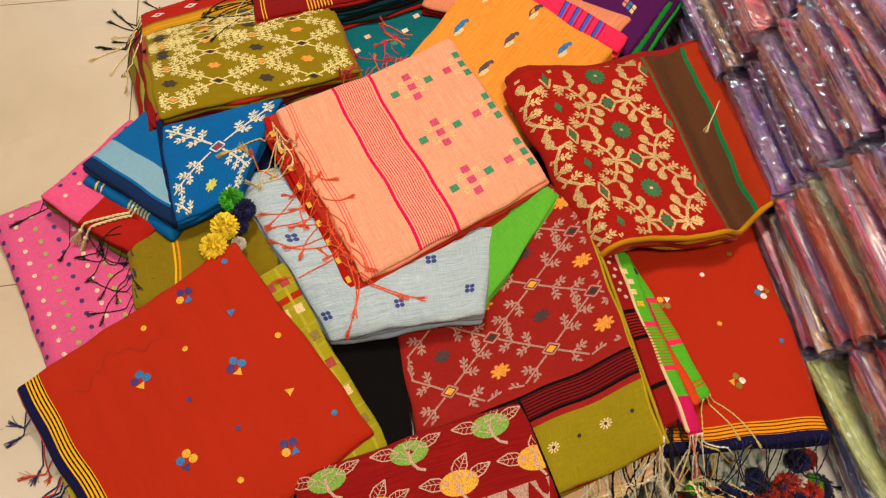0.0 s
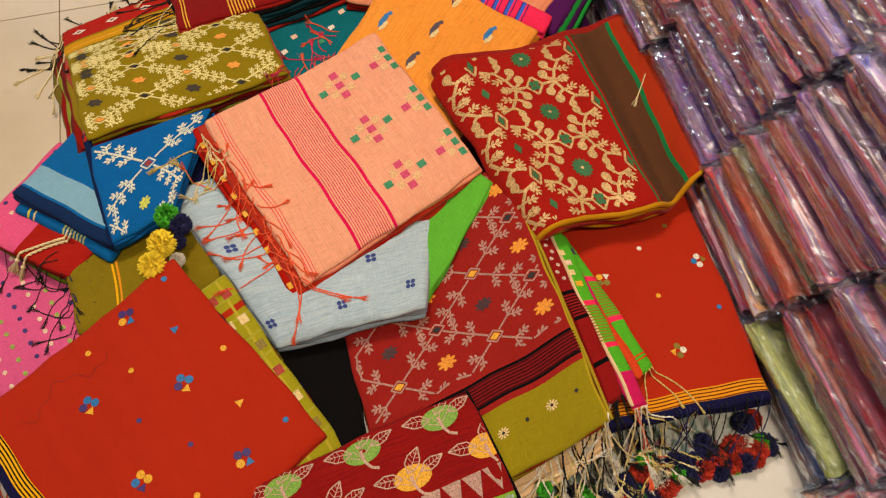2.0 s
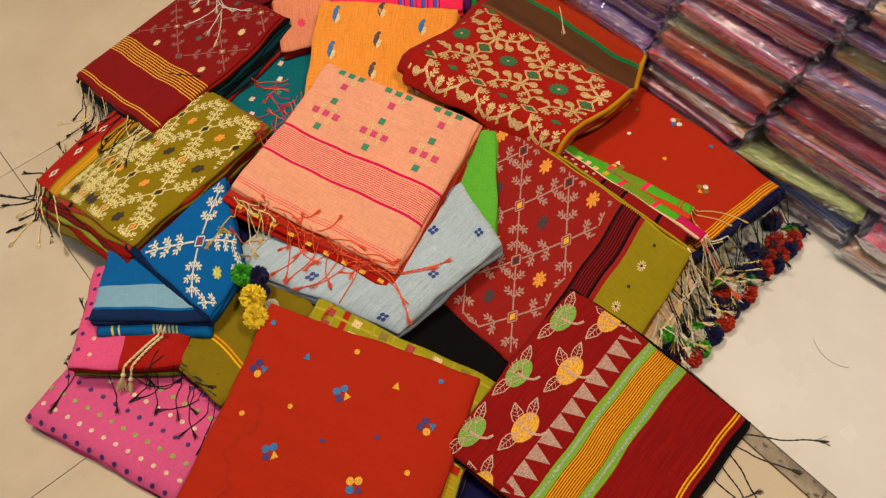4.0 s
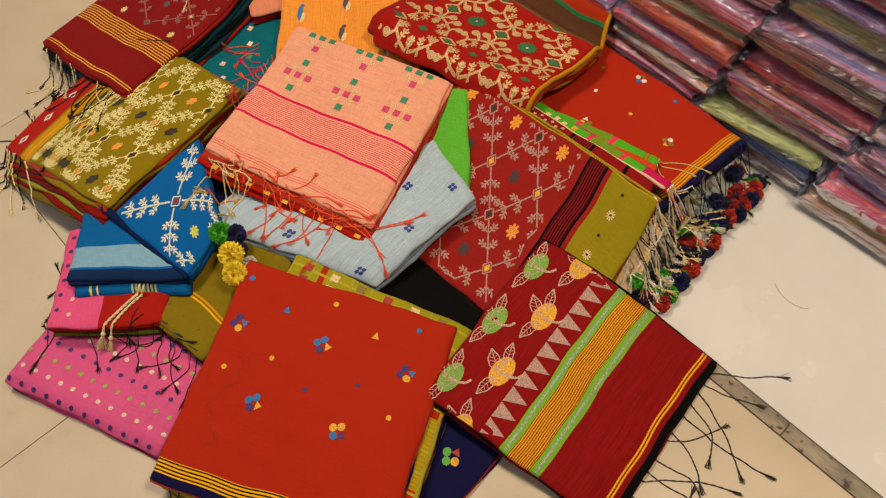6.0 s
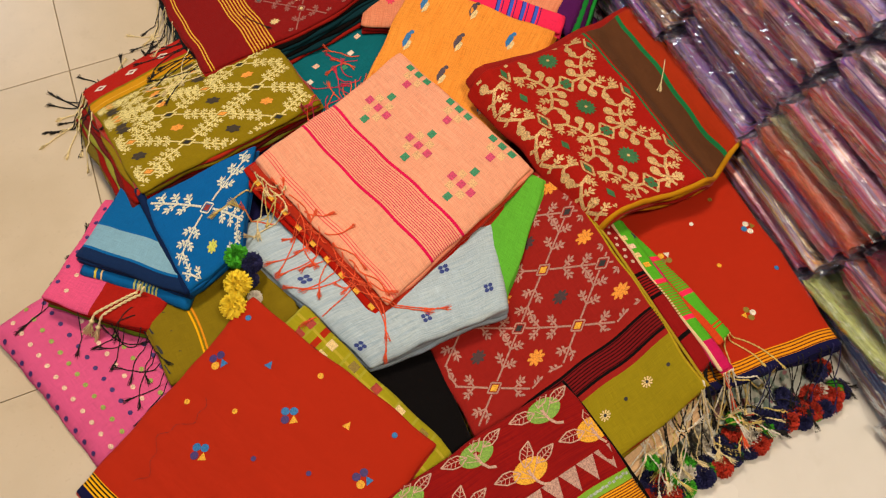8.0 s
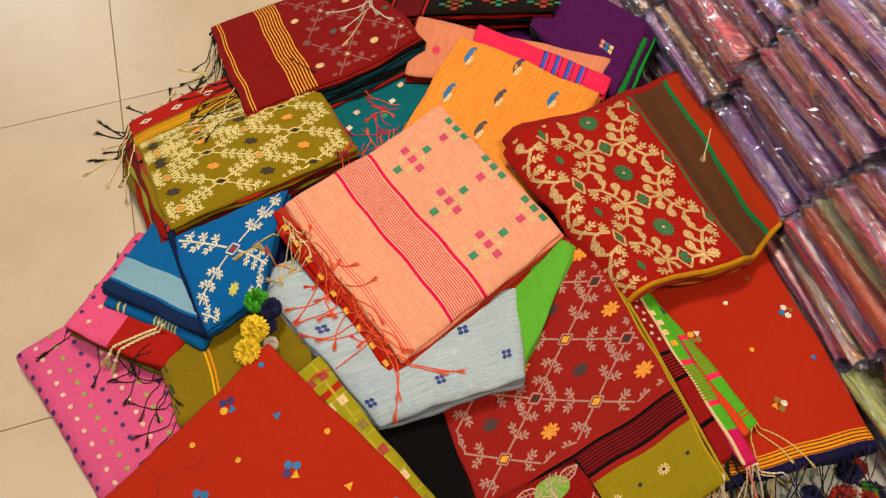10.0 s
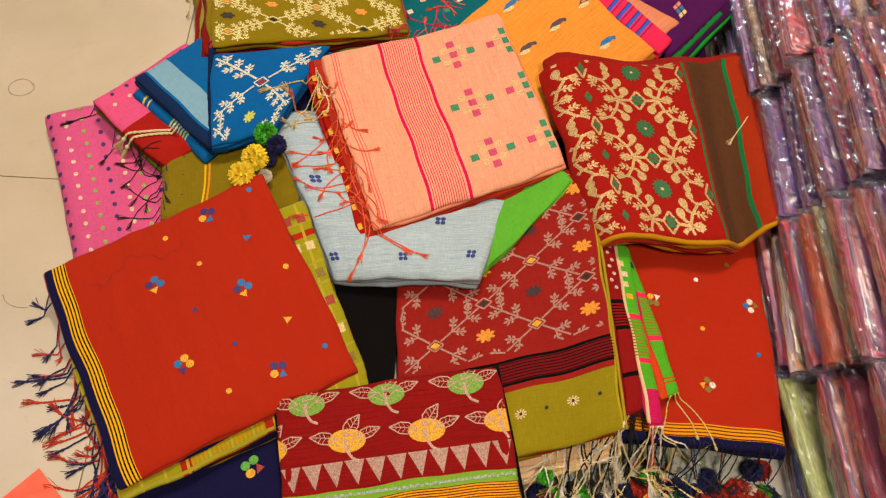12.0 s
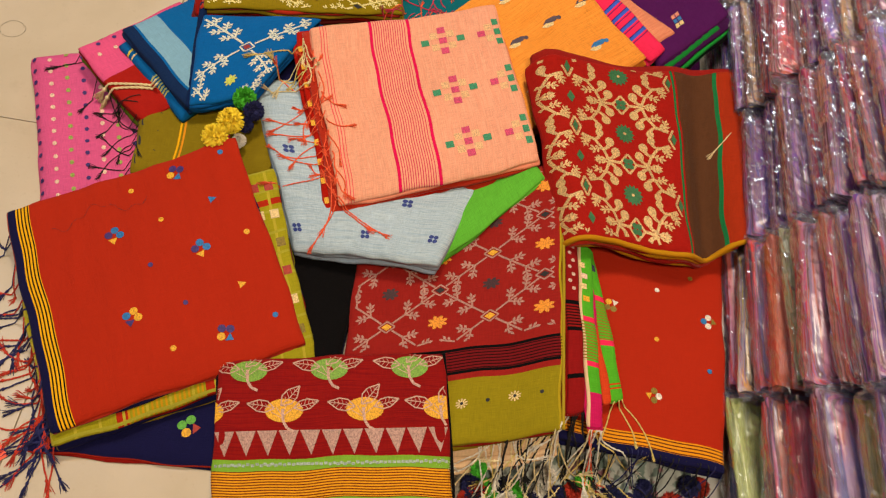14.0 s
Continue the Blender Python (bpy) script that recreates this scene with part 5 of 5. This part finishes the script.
for k in range(9):
    u = 0.03 + 0.033 * k
    peach.woven("yellow_patch", [box2(u, -0.0165, 0.010, 0.0065)], T["yellow"], off=-0.0122)

# fringe of the big red saree and the cloths under it, on the floor
fringe(red_big, 0.02, 0.0, red_big.W, 0.0, 15, 225, 0.038, [WOOL["navy"], WOOL["navy"], WOOL["red"]], drop=0.008, wild=0.8, r=0.0013, end=0.015)
fringe(check, 0.10, 0.0, check.W, 0.0, 28, 232, 0.056, [WOOL["navy"], WOOL["red"]], drop=0.010, wild=0.9, r=0.0014, end=0.017)
fringe(navy, 0.20, 0.0, navy.W, 0.02, 14, 245, 0.060, [WOOL["navy"], WOOL["red"], WOOL["navy"]], drop=0.004, wild=0.8, r=0.0013, end=0.016)

# leaf saree: sparse dark cords on the floor
fringe(leafc, 0.0, leafc.H, leafc.W, leafc.H, 13, 282, 0.105, [WOOL["lead"], WOOL["lead"], WOOL["black"]], drop=0.006, wild=1.1, r=0.0010, end=0.014)

# front fringe of the maroon and red sarees
fringe(maroon, 0.195, maroon.H, maroon.W, maroon.H, 30, 275, 0.056, [WOOL["straw"], WOOL["cream"], WOOL["white"], WOOL["white"], WOOL["black"]], drop=0.022, wild=0.9, r=0.0011, end=0.016)
fringe(pinkstrip, 0.0, pinkstrip.H, pinkstrip.W, pinkstrip.H, 9, 280, 0.070, [WOOL["straw"], WOOL["cream"], WOOL["white"], WOOL["coral"]], drop=0.004, wild=0.8, r=0.0011, end=0.016)
fringe(winestrip, 0.0, winestrip.H, winestrip.W, winestrip.H, 8, 285, 0.070, [WOOL["black"], WOOL["white"], WOOL["black"]], drop=0.004, wild=0.8, r=0.0012, end=0.014)
fringe(greenstrip, 0.004, greenstrip.H, greenstrip.W, greenstrip.H, 3, 300, 0.085, [WOOL["straw"]], drop=0.0, wild=0.5, r=0.0010, end=0.006)
fringe(red_right, 0.02, red_right.H, red_right.W * 0.5, red_right.H, 14, 272, 0.070, [WOOL["cream"], WOOL["straw"], WOOL["black"]], drop=0.025, wild=0.9, r=0.0010)
fringe(red_right, red_right.W * 0.35, red_right.H - 0.01, red_right.W, red_right.H - 0.01, 18, 275, 0.070, [WOOL["navy"], WOOL["black"]], drop=0.030, wild=0.9)

# back: dark fringes lying on the floor
fringe(back, 0.01, 0.0, back.W, 0.0, 30, 200, 0.075, [WOOL["black"], WOOL["black"], WOOL["black"], WOOL["cream"]], drop=0.008, wild=0.9, r=0.0011)
fringe(gold, 0.0, 0.01, 0.10, 0.0, 14, 195, 0.085, [WOOL["black"], WOOL["cream"], WOOL["black"]], drop=0.010, wild=0.8, r=0.0013)
fringe(gold, 0.0, 0.03, 0.0, 0.16, 6, 110, 0.060, [WOOL["black"], WOOL["cream"]], drop=0.006, wild=0.8, r=0.0012)
fringe(blackc, 0.06, 0.0, blackc.W * 0.7, 0.0, 11, 190, 0.060, [WOOL["black"]], drop=0.008, wild=0.9)
fringe(blackc, blackc.W * 0.55, 0.0, blackc.W, 0.0, 10, 215, 0.075, [WOOL["cream"], WOOL["white"]], drop=0.012, wild=0.9, r=0.0010)
fringe(redpink, 0.04, 0.0, redpink.W, 0.0, 9, 190, 0.060, [WOOL["black"]], drop=0.003, wild=1.0)
fringe(redpink, redpink.W, 0.05, redpink.W, redpink.H, 5, 260, 0.055, [WOOL["black"]], drop=0.004, wild=1.0)
fringe(olive, 0.05, 0.0, olive.W, 0.0, 9, 200, 0.060, [WOOL["black"]], drop=0.002, wild=1.3)
for k in range(2):
    cord(redpink, (-0.318 + 0.004 * k, 0.676 - 0.006 * k, 0.092), 188 - 5 * k, 0.082, WOOL["cream"], r=0.0022, wild=0.25, end=0.022, strands=22)
fringe(teal, 0.08, teal.H * 0.45, 0.21, teal.H * 0.95, 13, 150, 0.055, [WOOL["rose"], WOOL["coral"]], drop=-0.001, wild=1.6, r=0.0010)
fringe(teal, 0.10, teal.H * 0.70, 0.21, teal.H * 0.60, 10, 235, 0.045, [WOOL["rose"], WOOL["coral"]], drop=-0.001, wild=1.6, r=0.0010)
fringe(brocade, 0.12, brocade.H - 0.02, 0.14, brocade.H - 0.02, 1, 205, 0.045, [WOOL["cream"]], drop=-0.002, wild=0.2, r=0.0009)
fringe(back, 0.17, 0.11, 0.19, 0.11, 1, 250, 0.080, [WOOL["black"]], drop=-0.001, wild=0.3, r=0.0008)

# ---- small things on the floor ----
n = Nodes("orange_paper")
co = n.node("TexCoord").outputs["Object"]
M_PAPER = n.finish(n.mix(n.ramp(n.noise(co, 60.0, 4), 0.3, 0.7), srgb("ef5436"), srgb("f4664a")), 0.6, n.noise(co, 300.0, 3), 0.0003)
P1, P2, D4 = np.array((-0.420, 0.182)), np.array((-0.359, 0.124)), np.array((-0.078, -0.086))
rim = []
for k in range(33):
    q = P1 + (P2 - P1) * k / 32
    notch = 0.0012 if k % 2 else 0.0
    rim.append(tuple(q + D4 / np.linalg.norm(D4) * notch))
outline = rim + [tuple(P2 + D4), tuple(P1 + D4)]
bm = bmesh.new()
face = bm.faces.new([bm.verts.new((x + 0.42, y - 0.15, 0.0)) for x, y in outline][::-1])
if face.normal.z < 0:
    face.normal_flip()
ext = bmesh.ops.extrude_face_region(bm, geom=[face])
bmesh.ops.translate(bm, vec=(0, 0, 0.0012), verts=[e for e in ext["geom"] if isinstance(e, bmesh.types.BMVert)])
bmesh.ops.recalc_face_normals(bm, faces=bm.faces)
me = bpy.data.meshes.new("paper_slip")
bm.to_mesh(me)
bm.free()
me.materials.append(M_PAPER)
slip = tagged(new("paper_slip", me), "orange-red paper slip with a torn perforated edge on the tiles", "paper")
slip.location = (-0.42, 0.15, 0.0010)

for cx, cy, r0, a0, a1, label in ((-0.615, 0.80, 0.018, 0.3, 6.9, "thin dark loose thread curled on the tiles"), (-0.505, 0.44, 0.035, 3.6, 4.9, "thin dark loose thread on the tiles"), (0.45, 0.02, 0.05, 2.6, 3.9, "thin dark loose thread on the white floor")):
    path = [(cx + r0 * math.cos(a0 + (a1 - a0) * k / 24) * (1 + 0.2 * k / 24), cy + r0 * math.sin(a0 + (a1 - a0) * k / 24), 0.0010) for k in range(25)]
    v, f = tube(path, 0.00022, 4)
    tagged(mesh_object("loose_thread", v, f, WOOL["lead"]), label, "thread")
